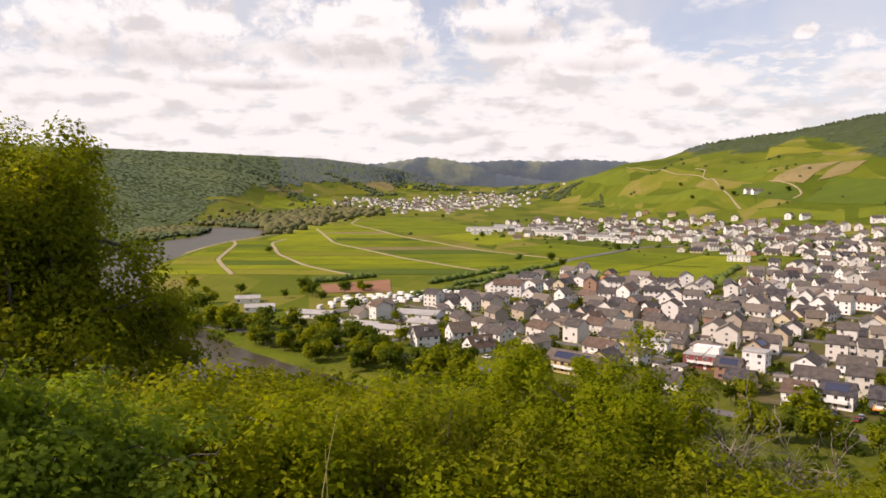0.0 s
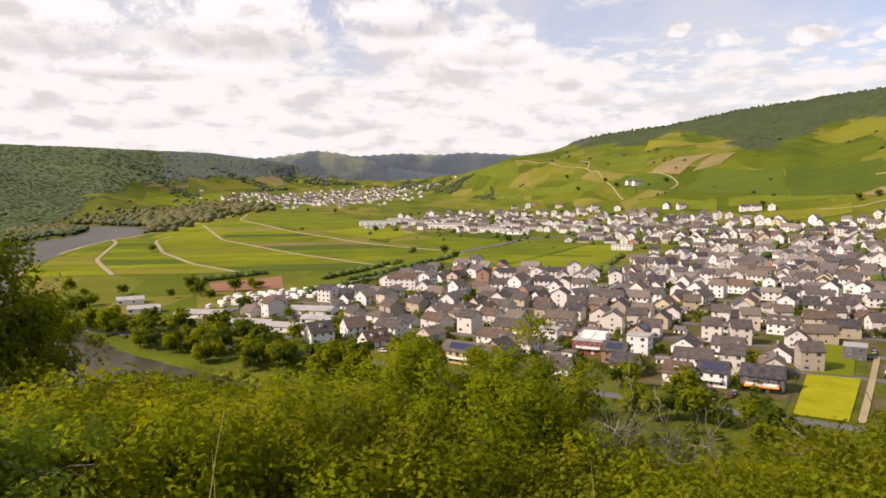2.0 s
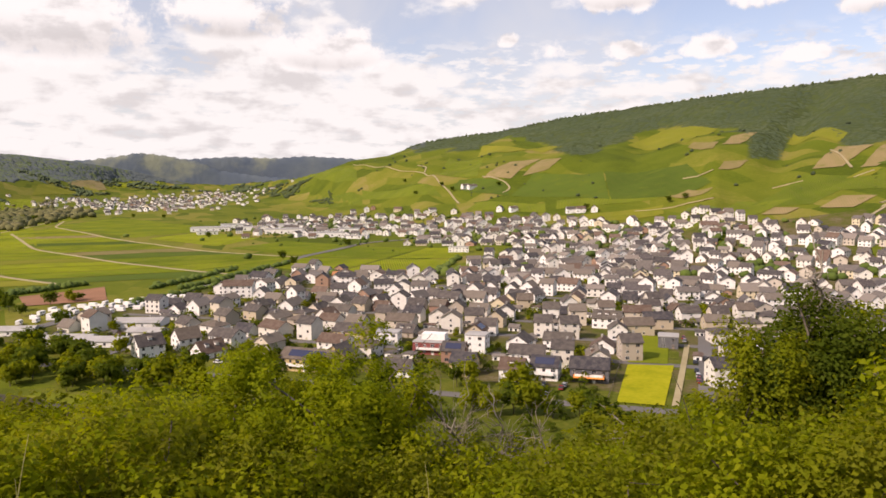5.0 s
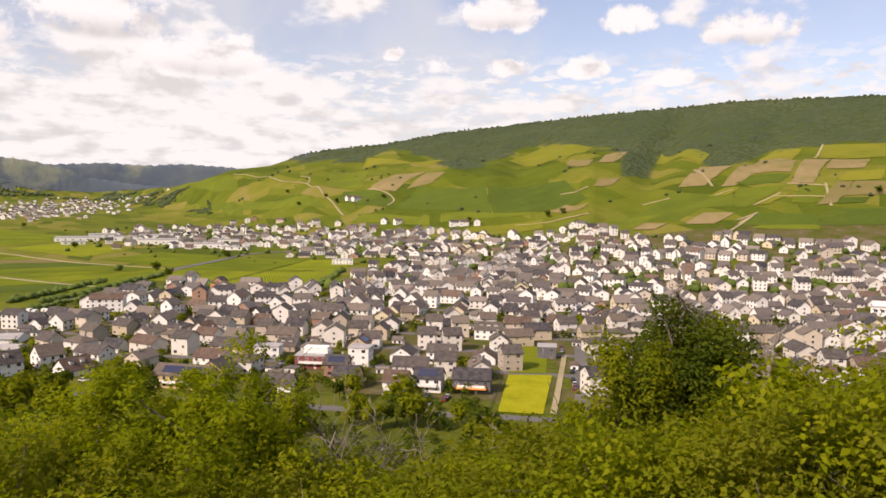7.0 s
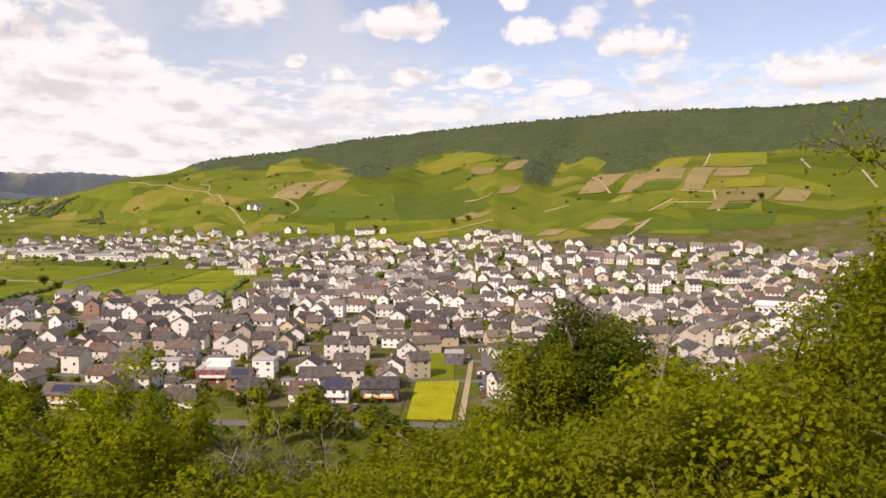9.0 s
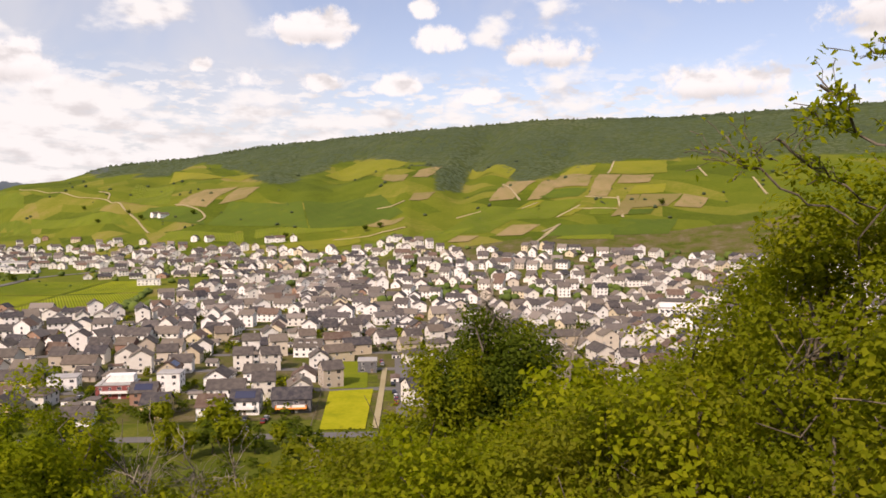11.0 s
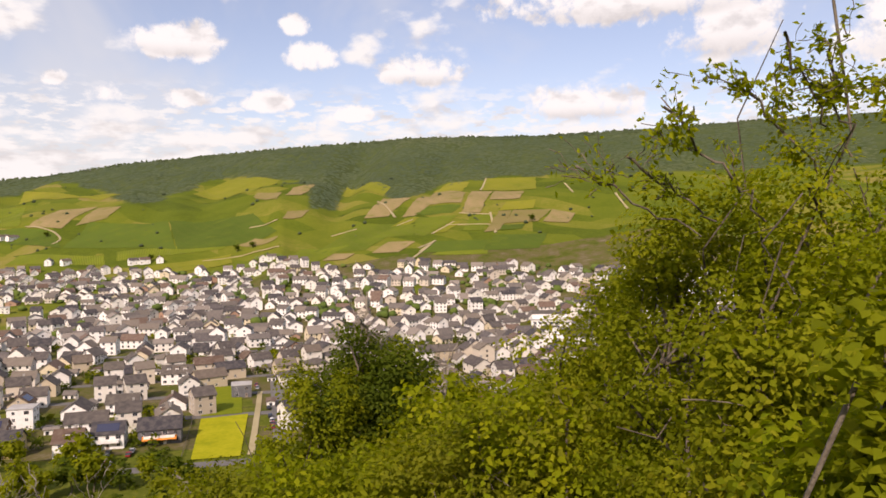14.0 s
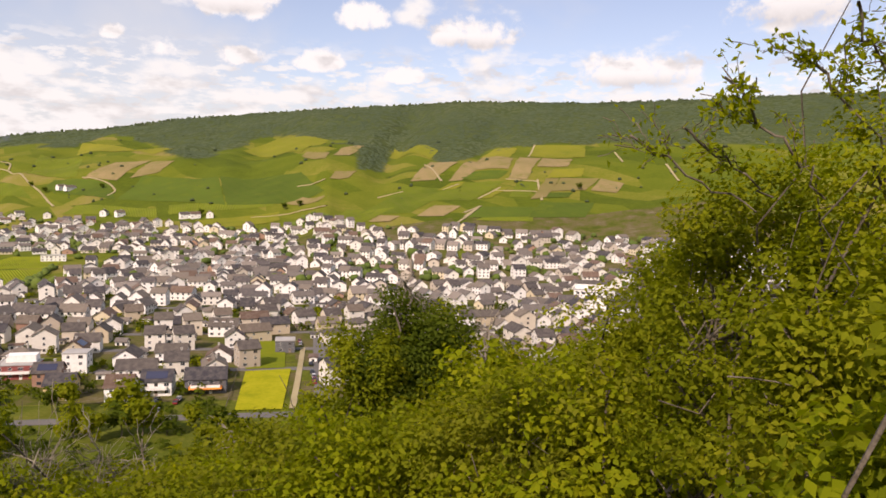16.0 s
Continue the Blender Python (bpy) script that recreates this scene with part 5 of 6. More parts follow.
def tree(seed, tall, radius, leaves, leaf, mat, clumps=60, spread=0.8, trunk=0.18, low=0.0, label="", category="tree", group="trees of the slope", name="tree", hollow=0.45, ragged=0.3, twigs=14, stretch=1.5):
    """A tree whose foot is the origin: tapered trunk with limbs, and a crown of single leaves."""
    rg = np.random.default_rng(seed)
    mid = np.array([0, 0, tall - radius[2]])
    c, pts, out = crown_points(rg, leaves, radius, clumps, spread, hollow, ragged)
    fit = np.array(radius) / np.percentile(np.abs(pts), 98.5, axis=0)
    c, pts = c * fit, pts * fit
    lift = radius[2] - np.percentile(pts[:, 2], 97.5)
    c[:, 2] += lift
    pts[:, 2] += lift
    top = tall - radius[2] * 0.3
    stem, geo = limb(rg, (0, 0, low - 1.0), (rg.normal(0, 0.1 * radius[0]), rg.normal(0, 0.1 * radius[0]), top), trunk, trunk * 0.08, 0.05, 9, 8)
    pieces = [geo]
    for i in range(min(twigs, clumps)):
        s = stem[2 + i % 6]
        e = c[i] * 0.97 + mid
        if e[2] < s[2] - 0.5:
            s = stem[1]
        line, g = limb(rg, s, e, trunk * 0.38, 0.012 + trunk * 0.05, 0.2, 6, 5)
        pieces.append(g)
        for _ in range(2 if leaves > 5000 else 1):
            q = line[rg.integers(2, 5)]
            pieces.append(limb(rg, q, q + rg.normal(0, 0.35, 3) * np.array(radius) + [0, 0, 0.2], trunk * 0.15, 0.006, 0.2, 5, 4)[1])
    root = tagged(new(name), label, category, group)
    v, f = join(pieces)
    part("trunk", mesh_np("trunk", v, f, [M_bark], smooth=True), None, root)
    v, f, nn = leaf_mesh(rg, pts + mid, leaf, stretch=stretch, out=unit(out))
    part("crown", mesh_np("crown", v, f, [mat], smooth=True, normals=nn), None, root)
    return root


def polar(heading, dist):
    h = radians(heading)
    return dist * math.sin(h), dist * math.cos(h)


def plant(make, heading, dist, top, radius, **spec):
    """A tree whose top is seen under the angle top from the lens."""
    x, y = polar(heading, dist)
    g = ground_z(x, y)
    tall = EYE_Z + dist * math.tan(radians(top)) - g
    ob = make(tall=max(tall, radius[2] * 1.5), radius=radius, **spec)
    ob.matrix_basis = pose(x, y, g - 0.2)
    return ob


def seen(heading, dist, angle):
    x, y = polar(heading, dist)
    return np.array([x, y, EYE_Z + dist * math.tan(radians(angle))])


def dead_tree(seed, foot, tip, girth, label, forks=10, reach=0.35, leaves=0):
    """Bare limbs from a foot to a tip."""
    rg = np.random.default_rng(seed)
    foot, tip = np.array(foot), np.array(tip)
    L = np.linalg.norm(tip - foot)
    stem, g = limb(rg, foot, tip, girth, 0.012, 0.12, 10, 7)
    pieces = [g]
    for i in range(forks):
        s = stem[rg.integers(3, 9)]
        d = (tip - foot) / L * 0.6 + rg.normal(0, 0.6, 3)
        line, g = limb(rg, s, s + d * L * reach * rg.uniform(0.4, 1), girth * 0.4, 0.006, 0.15, 6, 5)
        pieces.append(g)
        for _ in range(3):
            q = line[rg.integers(1, 5)]
            pieces.append(limb(rg, q, q + (d + rg.normal(0, 0.7, 3)) * L * reach * 0.35, girth * 0.14, 0.004, 0.15, 5, 4)[1])
    v, f = join(pieces)
    v0 = foot
    name = "leafy_branch" if leaves else "dead_tree"
    root = new(name, mesh_np(name, v - v0, f, [M_bark if leaves else M_dead], smooth=True))
    root.matrix_basis = pose(*v0)
    if leaves:
        near = v[rg.integers(len(v) // 5, len(v), leaves)] - v0 + rg.normal(0, 0.03, (leaves, 3))
        lv, lf, _ = leaf_mesh(rg, near, 0.07, 0.6, 1.9)
        part("leaves", mesh_np("leaves", lv, lf, [L_bright]), None, root)
        return tagged(root, label, "branch", "leafy branches")
    return tagged(root, label, "dead tree", "dead trees")


# the large ones near the lens
plant(tree, -30.2, 27.0, 2.3, (4.7, 4.7, 4.8), seed=1, leaves=46000, leaf=0.155, mat=L_oak, clumps=120, spread=1.0, trunk=0.42, label="large dark-leaved oak with a spreading uneven crown", category="oak", hollow=0.35, ragged=0.45, twigs=30)
plant(tree, -27.4, 28.0, 2.0, (2.3, 2.3, 4.0), seed=2, leaves=25000, leaf=0.155, mat=L_oak, clumps=80, spread=1.0, trunk=0.3, label="dark-leaved oak on the slope", category="oak", hollow=0.3, twigs=20)
plant(tree, -21.0, 29.0, -7.2, (1.6, 1.6, 2.3), seed=3, leaves=11000, leaf=0.14, mat=L_oak, clumps=50, spread=0.8, trunk=0.2, label="small oak with yellowish leaves", category="oak", twigs=16)
plant(tree, -30.0, 27.0, -5.0, (5.5, 5.5, 4.5), seed=4, leaves=16000, leaf=0.18, mat=L_mid, clumps=80, spread=1.1, trunk=0.3, label="dense dark undergrowth tree", twigs=12)
plant(tree, -28.5, 8.5, -12.3, (1.7, 1.7, 1.3), seed=5, leaves=16000, leaf=0.085, mat=L_fresh, clumps=70, spread=0.35, trunk=0.07, label="light green leafy bush close by", category="bush", name="bush", twigs=24)
plant(tree, -33.5, 8.0, -11.0, (1.3, 1.3, 1.0), seed=6, leaves=9000, leaf=0.085, mat=L_fresh, clumps=50, spread=0.35, trunk=0.07, label="light green leafy bush close by", category="bush", name="bush", twigs=16)
plant(tree, 6.6, 15.0, -12.6, (1.9, 1.9, 2.9), seed=7, leaves=32000, leaf=0.085, mat=L_bright, clumps=110, spread=0.45, trunk=0.14, label="bright yellow-green young tree top", twigs=26)
plant(tree, 13.6, 15.5, -13.0, (2.0, 2.0, 2.8), seed=8, leaves=28000, leaf=0.085, mat=L_bright, clumps=100, spread=0.45, trunk=0.14, label="bright yellow-green young tree top", twigs=24)
plant(tree, 11.0, 14.0, -15.8, (2.8, 1.8, 2.2), seed=9, leaves=25000, leaf=0.088, mat=L_bright, clumps=100, spread=0.5, trunk=0.12, label="bright yellow-green leafy bush", category="bush", name="bush", twigs=20)
plant(tree, 46.3, 18.0, -8.0, (1.85, 1.85, 2.7), seed=10, leaves=26000, leaf=0.10, mat=L_dark, clumps=90, spread=0.55, trunk=0.16, label="dark green rounded tree with dense leaves", hollow=0.35, twigs=22)
plant(tree, 43.0, 17.0, -10.4, (1.2, 1.2, 2.0), seed=11, leaves=12000, leaf=0.095, mat=L_mid, clumps=50, spread=0.5, trunk=0.1, label="green leafy tree with ragged top", twigs=14)
plant(tree, 50.6, 17.5, -10.3, (1.3, 1.3, 2.2), seed=12, leaves=12000, leaf=0.105, mat=L_bright, clumps=55, spread=0.5, trunk=0.1, label="green leafy tree with ragged top", twigs=14)
plant(tree, 80.5, 7.2, 8.0, (1.25, 1.25, 2.8), seed=13, leaves=30000, leaf=0.058, mat=L_bright, clumps=90, spread=0.35, trunk=0.03, label="yellow-green wild pear with twiggy crown close by", hollow=0.25, ragged=0.3, twigs=34, stretch=1.7)
plant(tree, 70.5, 8.6, 2.4, (1.25, 1.25, 2.2), seed=14, leaves=26000, leaf=0.063, mat=L_mid, clumps=80, spread=0.4, trunk=0.09, label="yellow-green leafy tree on the slope", twigs=22)
plant(tree, 64.8, 11.0, -3.6, (1.2, 1.2, 2.2), seed=15, leaves=19000, leaf=0.068, mat=L_mid, clumps=60, spread=0.4, trunk=0.09, label="green leafy tree on the slope", twigs=18)
plant(tree, 77.0, 5.6, -2.0, (1.0, 1.0, 1.4), seed=16, leaves=14000, leaf=0.060, mat=L_mid, clumps=55, spread=0.3, trunk=0.022, label="yellow-green leafy bush close by", category="bush", name="bush", twigs=20)

for seed, h, d, e, h2, d2, e2, g, text in ((31, 46.2, 18.3, -11.0, 46.5, 18.3, -4.9, 0.075, "bare grey dead tree top"), (32, 51.3, 16.5, -16.0, 52.6, 16.5, -9.4, 0.06, "bare grey dead stem"),
                                         (33, 38.0, 16.0, -20.8, 32.8, 17.0, -16.9, 0.035, "fallen grey dead branch"), (34, 68.5, 9.0, -18.0, 66.2, 9.5, -11.5, 0.04, "bare grey dead branch"),
                                         (35, 61.5, 14.0, -18.0, 62.0, 14.0, -13.5, 0.02, "bare grey dead branch"), (37, 26.0, 18.0, -22.0, 24.0, 18.0, -17.0, 0.04, "bare grey thicket stems"), (38, 22.0, 18.0, -22.0, 21.0, 18.0, -17.8, 0.04, "bare grey thicket stems")):
    dead_tree(seed, seen(h, d, e), seen(h2, d2, e2), g, text)

thicket = random.Random(8)
for k in range(12):
    h, d = thicket.uniform(17.5, 29.0), thicket.uniform(14.5, 18.0)
    dead_tree(80 + k, seen(h, d, -24.0), seen(h + thicket.uniform(-1.5, 1.5), d, thicket.uniform(-19.5, -17.4)), 0.022, "bare grey-brown thicket stems", 14, 0.4)
for seed, h, d, e, h2, d2, e2, g, n in ((41, 74.0, 7.0, 0.0, 67.5, 6.6, 7.8, 0.010, 260), (42, 77.0, 7.0, 3.0, 72.5, 6.6, 9.4, 0.009, 260), (43, 79.0, 6.9, 4.0, 77.0, 6.6, 11.6, 0.010, 260), (44, 81.0, 6.9, 4.0, 81.5, 6.8, 13.5, 0.011, 300),
                                       (45, 70.0, 7.2, -1.0, 61.6, 6.8, 4.0, 0.007, 90), (46, 71.0, 7.2, 0.0, 65.0, 6.8, 4.6, 0.007, 140), (47, 77.5, 6.8, 6.0, 75.0, 6.4, 12.0, 0.008, 160)):
    dead_tree(seed, seen(h, d, e), seen(h2, d2, e2), g, "thin arching branch with small pointed leaves", 7, 0.3, n)

plant(tree, 76.5, 4.2, -10.5, (0.55, 0.55, 0.9), seed=18, leaves=2600, leaf=0.085, mat=L_bright, clumps=30, spread=0.22, trunk=0.007, label="yellow-green broad-leaved sapling close by", category="sapling", name="sapling", twigs=14)
plant(tree, 81.0, 3.7, -4.5, (0.7, 0.7, 1.0), seed=17, leaves=4200, leaf=0.080, mat=L_mid, clumps=40, spread=0.25, trunk=0.016, label="yellow-green leafy bush close by", category="bush", name="bush", twigs=16)


def stalk(h, d, e0, h2, e1):
    a, b = seen(h, d, e0), seen(h2, d, e1)
    pts = [a + (b - a) * t + np.array([0, 0, 0.1 * math.sin(3.1 * t)]) for t in np.linspace(0, 1, 8)]
    v, f = tube(pts, np.linspace(0.006, 0.002, 8), 4)
    ob = new("grass_stalk", mesh_np("grass_stalk", v - a, f, [M_straw], smooth=True))
    ob.matrix_basis = pose(*a)
    return tagged(ob, "tall dry yellow grass stalk", "grass", "grass stalks")


stalk(-9.6, 7.0, -26.0, -7.6, -15.8)
stalk(-8.4, 7.4, -26.0, -8.6, -18.4)
stalk(19.4, 8.0, -26.0, 18.8, -20.0)

# bushes of the slope: shared shapes, planted under the near skyline
SKY_H = [-40, -22, -15, -12, -6, 1, 5, 15, 19, 22, 26, 30, 36, 40, 44, 49, 53, 57, 61, 64, 80]
SKY_E = [-14, -13.0, -13.7, -14.3, -14.9, -16.2, -18.6, -19.2, -19.6, -20.4, -19.8, -19.0, -18.2, -17.2, -16.2, -14.8, -13.4, -12.6, -10.6, -7.8, -5]
bushes, fine_bushes = [], []
for k, (mat, text) in enumerate(((L_mid, "green leafy sapling on the slope"), (L_olive, "olive-green bush on the slope"), (L_bright, "yellow-green bush on the slope"), (L_olive, "pale thin-leaved bush on the slope"))):
    spec = dict(tall=4.2, radius=(1.8, 1.8, 1.7), mat=mat, trunk=0.03, label=text, category="bush", name="bush", group="bushes of the slope", low=-9.0)
    bushes.append(tree(seed=50 + k, leaves=2500, leaf=0.165, clumps=40, spread=0.55, twigs=3, **spec))
    fine_bushes.append(tree(seed=60 + k, leaves=5200, leaf=0.10, clumps=60, spread=0.45, twigs=6, **spec))
grow = random.Random(21)
for i in range(262):
    h = -40 + 122 * ((i * 0.618034) % 1.0) if i < 175 else 16.5 + 0.65 * (i - 175) if i < 215 else -19 + 0.95 * (i - 215) if i < 240 else 51.5 + 0.42 * (i - 240)
    near = i % 4 == 0
    d = grow.uniform(10.0, 17.0) if near else 17.0 + 40 * grow.random() ** 1.5
    if d > 32 and i % 2:
        continue
    x, y = polar(h, d)
    g = ground_z(x, y)
    limit = EYE_Z + d * math.tan(radians(float(np.interp(h, SKY_H, SKY_E)) - grow.uniform(0.0, 2.8 if i < 175 else 1.4)))
    s = min(grow.uniform(0.75, 1.25) * (0.75 + d / 50), (limit - g) / 3.4)
    if s < 0.4:
        continue
    z = min(limit - 4.2 * s, g + 8.0 * s)
    ob = copy_thing((fine_bushes if near else bushes)[grow.randrange(4)], pose(x, y, z, 0, 0, grow.uniform(0, 360)))
    ob.scale = (s, s, s)
for b in bushes + fine_bushes:
    remove(b)

# trees by the river, in the gardens and along the fields: shared shapes
field_trees = []
for k, (mat, text) in enumerate(((L_dark, "dark green deciduous tree"), (L_mid, "green deciduous tree in leaf"), (L_mid, "rounded green tree in leaf"), (L_olive, "olive-green tree with loose crown"))):
    field_trees.append(tree(seed=70 + k, tall=9.0, radius=(4.3, 4.3, 4.3), leaves=480, leaf=1.45, mat=mat, clumps=30, spread=1.9, hollow=0.25, trunk=0.22, label=text, name="tree", group="trees of the valley", twigs=3))


def stand(x, y, s, k):
    ob = copy_thing(field_trees[k], pose(x, y, ground_z(x, y) - 0.2, 0, 0, grow.uniform(0, 360)))
    ob.scale = (s, s, s * grow.uniform(0.85, 1.15))


for i in range(126):         # the row between river road and town, and the river bank
    u = -400 + 5.7 * i + grow.uniform(-4, 4)
    vv = grow.choice((232, 240, 248, 248, 274)) + grow.uniform(-4, 4)
    if vv > 262 and -38 < u < 18:
        continue
    x, y = uv(u, vv)
    stand(x, y, grow.uniform(0.7, 1.4), grow.choice((0, 0, 1, 2)))
for i in range(60):         # the thickets left of the town
    x, y = grow.uniform(-230, -40), grow.uniform(330, 560)
    if river_distance(x, y) > RIVER_W + 8 and free(x, y, 12):
        stand(x, y, grow.uniform(0.6, 1.2), grow.choice((0, 0, 1, 2)))
for i in range(120):        # garden trees
    x, y = uv(grow.uniform(-330, 420), 290 + 190 * grow.random())
    if free(x, y, 1.5) and not (-27 < x * U[0] + y * U[1] < 4 and x * V[0] + y * V[1] < 405):
        stand(x, y, grow.uniform(0.3, 0.75), grow.choice((0, 1, 2, 2, 3)))
for i in range(70):         # trees along the near meadow by the river
    x, y = spot(grow.uniform(-22.0, -4.0), grow.uniform(-14.2, -10.6))
    if river_distance(x, y) > RIVER_W + 3 and free(x, y, 6):
        stand(x, y, grow.uniform(0.55, 1.15), grow.choice((0, 0, 1, 2)))
for i in range(26):         # far bank and field edges
    t = grow.random()
    x, y = -300 + 40 * math.sin(t * 9) + grow.uniform(-30, 30) - 60 * (t < 0.5), 900 + 900 * t
    if river_distance(x, y) > RIVER_W + 6:
        stand(x, y, grow.uniform(0.8, 1.6), grow.choice((0, 1, 3, 3)))
for h, e in ((13.0, -5.0), (8.2, -6.0), (9.0, -6.4), (-13.0, -5.2), (3.0, -4.2), (-2.0, -2.6), (0.0, -2.7), (18.2, -1.2), (21.0, -1.0), (20.2, -0.6), (17.4, -0.3), (58.9, 0.15), (-10.4, -1.8), (24.5, -0.6), (31.0, -2.4), (38.0, -1.6), (36.9, -1.9)):
    x, y = spot(h, e)
    stand(x, y, 1.0, 0)
for b in field_trees:
    remove(b)

# ---- woods on the hills: many small crowns ----


def ico():
    t = (1 + 5 ** 0.5) / 2
    v = np.array([(-1, t, 0), (1, t, 0), (-1, -t, 0), (1, -t, 0), (0, -1, t), (0, 1, t), (0, -1, -t), (0, 1, -t), (t, 0, -1), (t, 0, 1), (-t, 0, -1), (-t, 0, 1)], float)
    v /= np.linalg.norm(v[0])
    f = np.array([(0, 11, 5), (0, 5, 1), (0, 1, 7), (0, 7, 10), (0, 10, 11), (1, 5, 9), (5, 11, 4), (11, 10, 2), (10, 7, 6), (7, 1, 8), (3, 9, 4), (3, 4, 2), (3, 2, 6), (3, 6, 8), (3, 8, 9), (4, 9, 5), (2, 4, 11), (6, 2, 10), (8, 6, 7), (9, 8, 1)])
    return v, f


def ico2():
    v, f = ico()
    v, cache, out = [tuple(p) for p in v], {}, []
    def mid(a, b):
        k = (min(a, b), max(a, b))
        if k not in cache:
            m = (np.array(v[a]) + np.array(v[b])) / 2
            v.append(tuple(m / np.linalg.norm(m)))
            cache[k] = len(v) - 1
        return cache[k]
    for a, b, c in f:
        x, y, z = mid(a, b), mid(b, c), mid(c, a)
        out += [(a, x, z), (b, y, x), (c, z, y), (x, y, z)]
    return np.array(v), np.array(out)


def wood(name, seed, xs, ys, size, mat, label, fine=True, sit=0.55, tall=1.0):
    rg = np.random.default_rng(seed)
    v, f = ico2() if fine else ico()
    n = len(xs)
    flat = sit <= 0.3       # closed canopy: broad low crowns that run into each other
    s = size * (rg.uniform(1.1, 1.8, n) if flat else rg.uniform(0.45, 1.5, n))
    jag = 1 + rg.normal(0, 0.10 if flat else 0.16, (n, len(v)))
    P = v[None] * jag[..., None] * s[:, None, None]
    P[..., 2] *= rg.uniform(0.14, 0.30, (n, 1)) if flat else rg.uniform(0.55, 1.0, (n, 1)) * tall
    if flat:                # the canopy follows the slope under it
        P[..., 0] += xs[:, None]
        P[..., 1] += ys[:, None]
        P[..., 2] += height(P[..., 0].ravel(), P[..., 1].ravel()).reshape(n, -1) - 0.04 * np.reshape(size * np.ones(n), (n, 1))
    else:
        P += np.stack([xs, ys, height(xs, ys) + s * sit], 1)[:, None]
    F = (f[None] + (np.arange(n) * len(v))[:, None, None]).reshape(-1, 3)
    return tagged(new(name, mesh_np(name, P.reshape(-1, 3), F, [mat], smooth=True)), label, "woods", kind="stuff")


def shrubs(name, seed, xs, ys, size, mat, label, leaves=44):
    """Small trees and hedges as loose heaps of leaf sprays."""
    rg = np.random.default_rng(seed)
    n = len(xs)
    size = size * np.ones(n)
    o = unit(rg.normal(0, 1, (n, leaves, 3)))
    o[..., 2] = np.abs(o[..., 2]) - 0.25 * (rg.random((n, leaves)) < 0.4)
    c = o * (0.55 + 0.5 * rg.random((n, leaves, 1))) * rg.uniform(0.75, 1.2, (n, leaves, 1)) * size[:, None, None]
    c[..., 2] *= rg.uniform(0.8, 1.35, (n, 1))
    c += np.stack([xs, ys, height(xs, ys) + size * 0.5], 1)[:, None]
    v, f, nn = leaf_mesh(rg, c.reshape(-1, 3), np.repeat(size * 0.62, leaves), out=unit(o.reshape(-1, 3) + [0, 0, 0.4]))
    return tagged(new(name, mesh_np(name, v, f, [mat], smooth=True, normals=nn)), label, "shrubs", kind="stuff")


def sector(seed, h0, h1, n, k0, k1):
    """Places between two shares of the way foot (0), shoulder (1), ridge (2)."""
    rg = np.random.default_rng(seed)
    h = rg.uniform(h0, h1, n)
    k = rg.uniform(k0, k1, n)
    ft, sh, rd = (np.interp(h, HEAD, q) for q in (FOOT, SHOULDER, RIDGE))
    r = np.where(k < 1, ft + (sh - ft) * k, sh + (rd - sh) * (k - 1))
    a = np.radians(h)
    return r * np.sin(a), r * np.cos(a), r


x, y, r = sector(1, 14.0, 82, 21000, 0.5, 2.03)
keep = over_edge(x, y, r)
wood("hill_woods", 1, x[keep], y[keep], r[keep] * 0.0021, M_wood_r, "mixed green woods on the ridge of the hill", False, 0.25)
x, y, r = sector(21, 15.0, 80, 1500, 1.90, 2.0)
keep = over_edge(x, y, r) & (rough(x, y, 30, 7.0) > -0.3)
wood("ridge_trees", 21, x[keep], y[keep], r[keep] * 0.0013, M_wood_r, "row of tree tops along the ridge", False, 0.3001, 1.5)
x, y, r = sector(2, 30, 70, 190, 0.2, 1.2)
keep = rough(x, y, 90, 2.0) > 0.1
wood("hill_scrub", 2, x[keep], y[keep], r[keep] * 0.002, M_wood_r, "scattered dark green bushes on the vineyard hill")
x, y, r = sector(3, 13.6, 32, 110, 0.2, 1.4)
keep = rough(x, y, 90, 5.0) > 0.0
wood("hill_scrub", 3, x[keep], y[keep], r[keep] * 0.0015, M_wood_r, "scattered small bushes on the vineyard hill")
x, y, r = sector(4, -34, -2, 15000, -0.75, 2.03)
keep = over_edge(x, y, r) & (r < 4300)
wood("valley_woods", 4, x[keep], y[keep], r[keep] * 0.0022, M_wood_l, "dense green woods on the valley side", False, 0.25)
# distant woods whose blue tint is painted haze
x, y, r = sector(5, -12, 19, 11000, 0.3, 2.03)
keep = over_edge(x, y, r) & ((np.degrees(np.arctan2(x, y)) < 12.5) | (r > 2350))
wood("far_woods", 5, x[keep], y[keep], r[keep] * 0.0024, M_wood_hazy, "blue-green woods on distant hills", False, 0.25)
t = np.linspace(0, 1, 70)
for k, (a, b) in enumerate(((uv(-338, 400), uv(-340, 560)), (uv(-352, 470), uv(-362, 640)), ((-10, 600), (60, 700)), (uv(-200, 600), uv(-215, 720)), ((-60, 640), (-110, 600)))):
    jit = np.random.default_rng(40 + k).normal(0, 1.6, (2, 70))
    wood("hedge", 40 + k, a[0] + (b[0] - a[0]) * t + jit[0], a[1] + (b[1] - a[1]) * t + jit[1], 2.2, M_garden, "dark green hedge beside the fields")
rg = np.random.default_rng(9)
u, v = rg.uniform(-330, 560, 6800), np.where(rg.random(6800) < 0.45, rg.uniform(288, 480, 6800), rg.uniform(440, 1000, 6800))
x, y = u * U[0] + v * V[0], u * U[1] + v * V[1]
r = np.hypot(x, y)
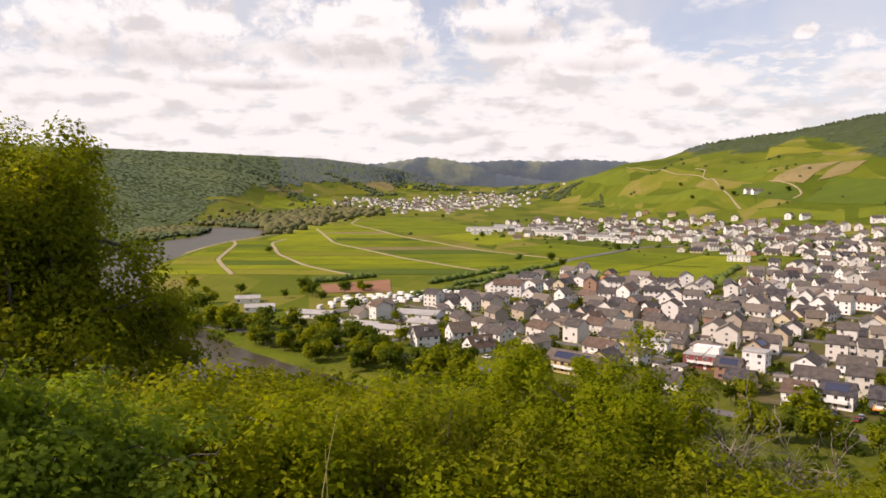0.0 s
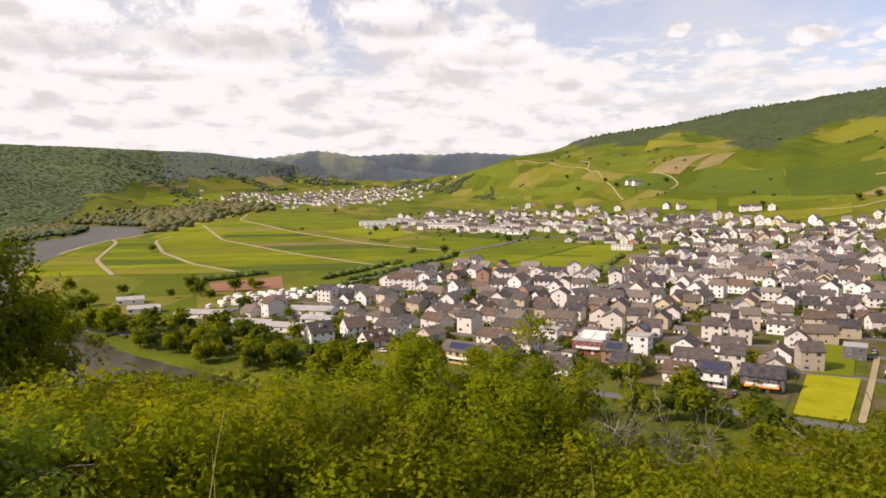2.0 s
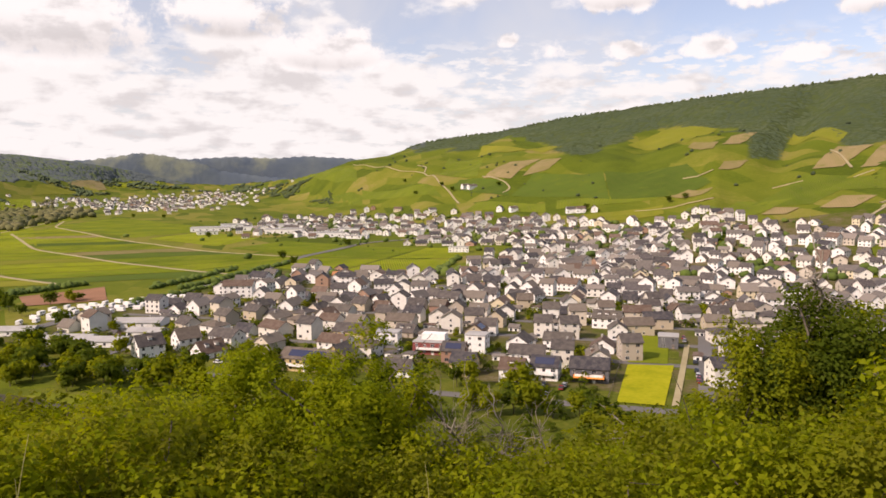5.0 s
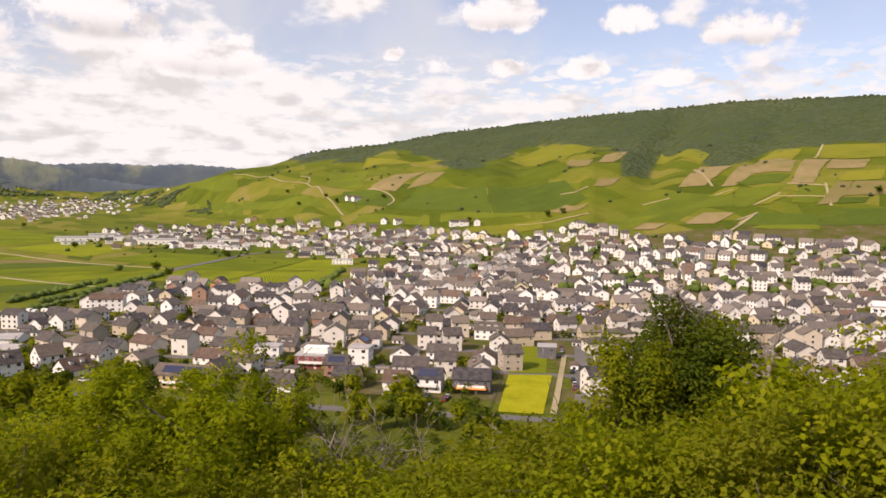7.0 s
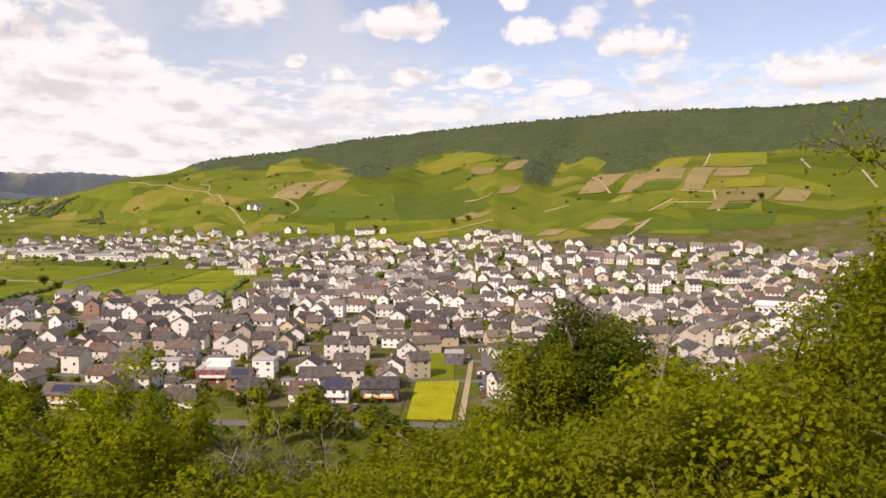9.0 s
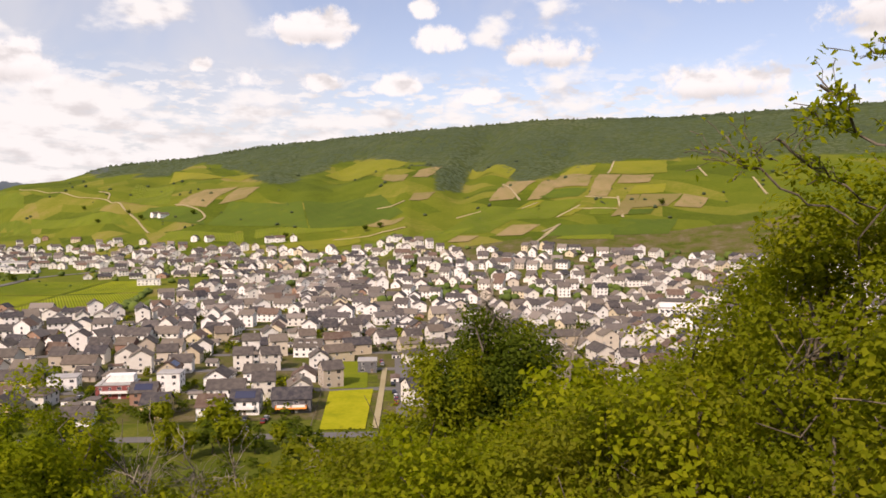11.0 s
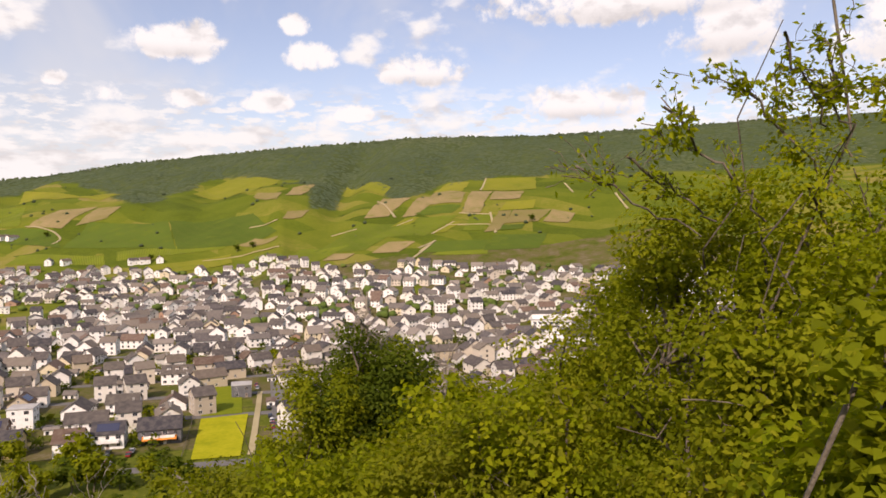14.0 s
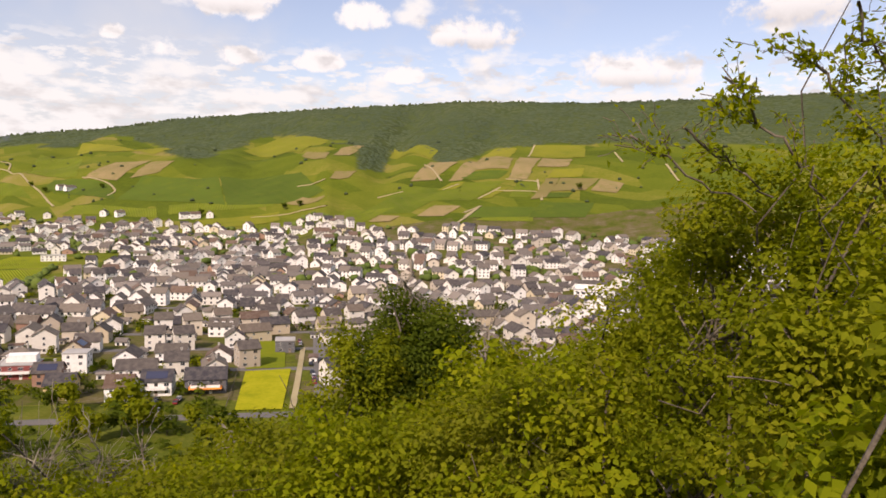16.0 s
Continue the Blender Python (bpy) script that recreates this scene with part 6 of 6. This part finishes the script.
keep = (r < np.interp(np.degrees(np.arctan2(x, y)), HEAD, FOOT)) & ~((u < -190) & (v > 585) & (v < 850)) & (rough(x, y, 40, 3.0) > -0.25) & ~((u > -27) & (u < 12) & (v < 405))
near = keep & (r < 620)
for k, mat in enumerate((L_dark, L_mid)):
    some = near & (np.arange(len(x)) % 2 == k)
    shrubs("garden_shrubs", 10 + k, x[some], y[some], rg.uniform(0.9, 3.0, some.sum()), mat, "green garden trees and hedges between houses")
keep &= ~near
wood("garden_trees", 10, x[keep], y[keep], rg.uniform(1.5, 4.4, keep.sum()), M_garden, "green garden trees and hedges between houses", False)
rg = np.random.default_rng(8)
t = rg.random(1400)
x, y = np.interp(t, [0, 0.35, 1], [-318, -300, -215]) + rg.normal(0, 26, 1400), 1130 + 950 * t
keep = river_distance(x, y) > RIVER_W + 2
wood("river_thicket", 8, x[keep], y[keep], 3.0 + 0.003 * y[keep], M_thicket, "brownish green thicket along the river bank", False)
x, y = np.interp(t, [0, 0.4, 0.7, 1], [-450, -450, -400, -330]) + rg.normal(0, 24, 1400), np.interp(t, [0, 0.4, 0.7, 1], [850, 1080, 1240, 1440]) + rg.normal(0, 12, 1400)
keep = river_distance(x, y) > RIVER_W + 2
wood("river_thicket", 9, x[keep], y[keep], 2.5 + 0.0012 * y[keep], M_wood_l, "green thicket along the far river bank", False)
h = rg.uniform(-22, -7, 1700)
e = np.interp(h, [-22, -14, -7], [-3.75, -2.75, -1.95]) + rg.normal(0, 0.16, 1700)
x, y = (-EYE_Z / np.tan(np.radians(e)) * q for q in (np.sin(np.radians(h)), np.cos(np.radians(h))))
keep = (river_distance(x, y) > RIVER_W + 2) & (rough(x, y, 30, 2.0) > -0.5)
wood("bank_thicket", 18, x[keep], y[keep], 3.2 + 0.001 * y[keep], M_thicket, "brownish green thicket on the far river bank", False)
rg = np.random.default_rng(14)
x, y = rg.normal(270, 110, 420), rg.normal(1200, 150, 420)
keep = height(x, y) < 25
wood("village_trees", 14, x[keep], y[keep], rg.uniform(1.5, 4.0, keep.sum()), M_garden, "dark trees among workshops and houses", False)
x, y, r = sector(7, -16, 12, 3200, -0.25, 1.2)
keep = (rough(x, y, 160, 6.0) > 0.1) & (rough(x, y, 60, 2.0) > -0.2)
wood("field_copses", 7, x[keep], y[keep], r[keep] * 0.0018, M_wood_l, "hedges and copses between far fields", False)
rg = np.random.default_rng(13)
u, v = rg.uniform(-400, 260, 620), np.where(rg.random(620) < 0.7, rg.uniform(218, 257, 620), rg.uniform(268, 284, 620))
x, y = u * U[0] + v * V[0], u * U[1] + v * V[1]
keep = (rough(x, y, 18, 1.0) > -0.15) & ~((u > -30) & (u < 12) & (v > 262))
shrubs("river_shrubs", 13, x[keep], y[keep], rg.uniform(1.2, 3.0, keep.sum()), L_dark, "dark green shrubs between river and road")
rg = np.random.default_rng(12)
x, y = rg.uniform(-80, -42, 70), rg.uniform(366, 396, 70)
shrubs("cemetery_shrubs", 12, x, y, rg.uniform(0.5, 1.1, 70), L_dark, "small clipped shrubs in rows beside the houses")
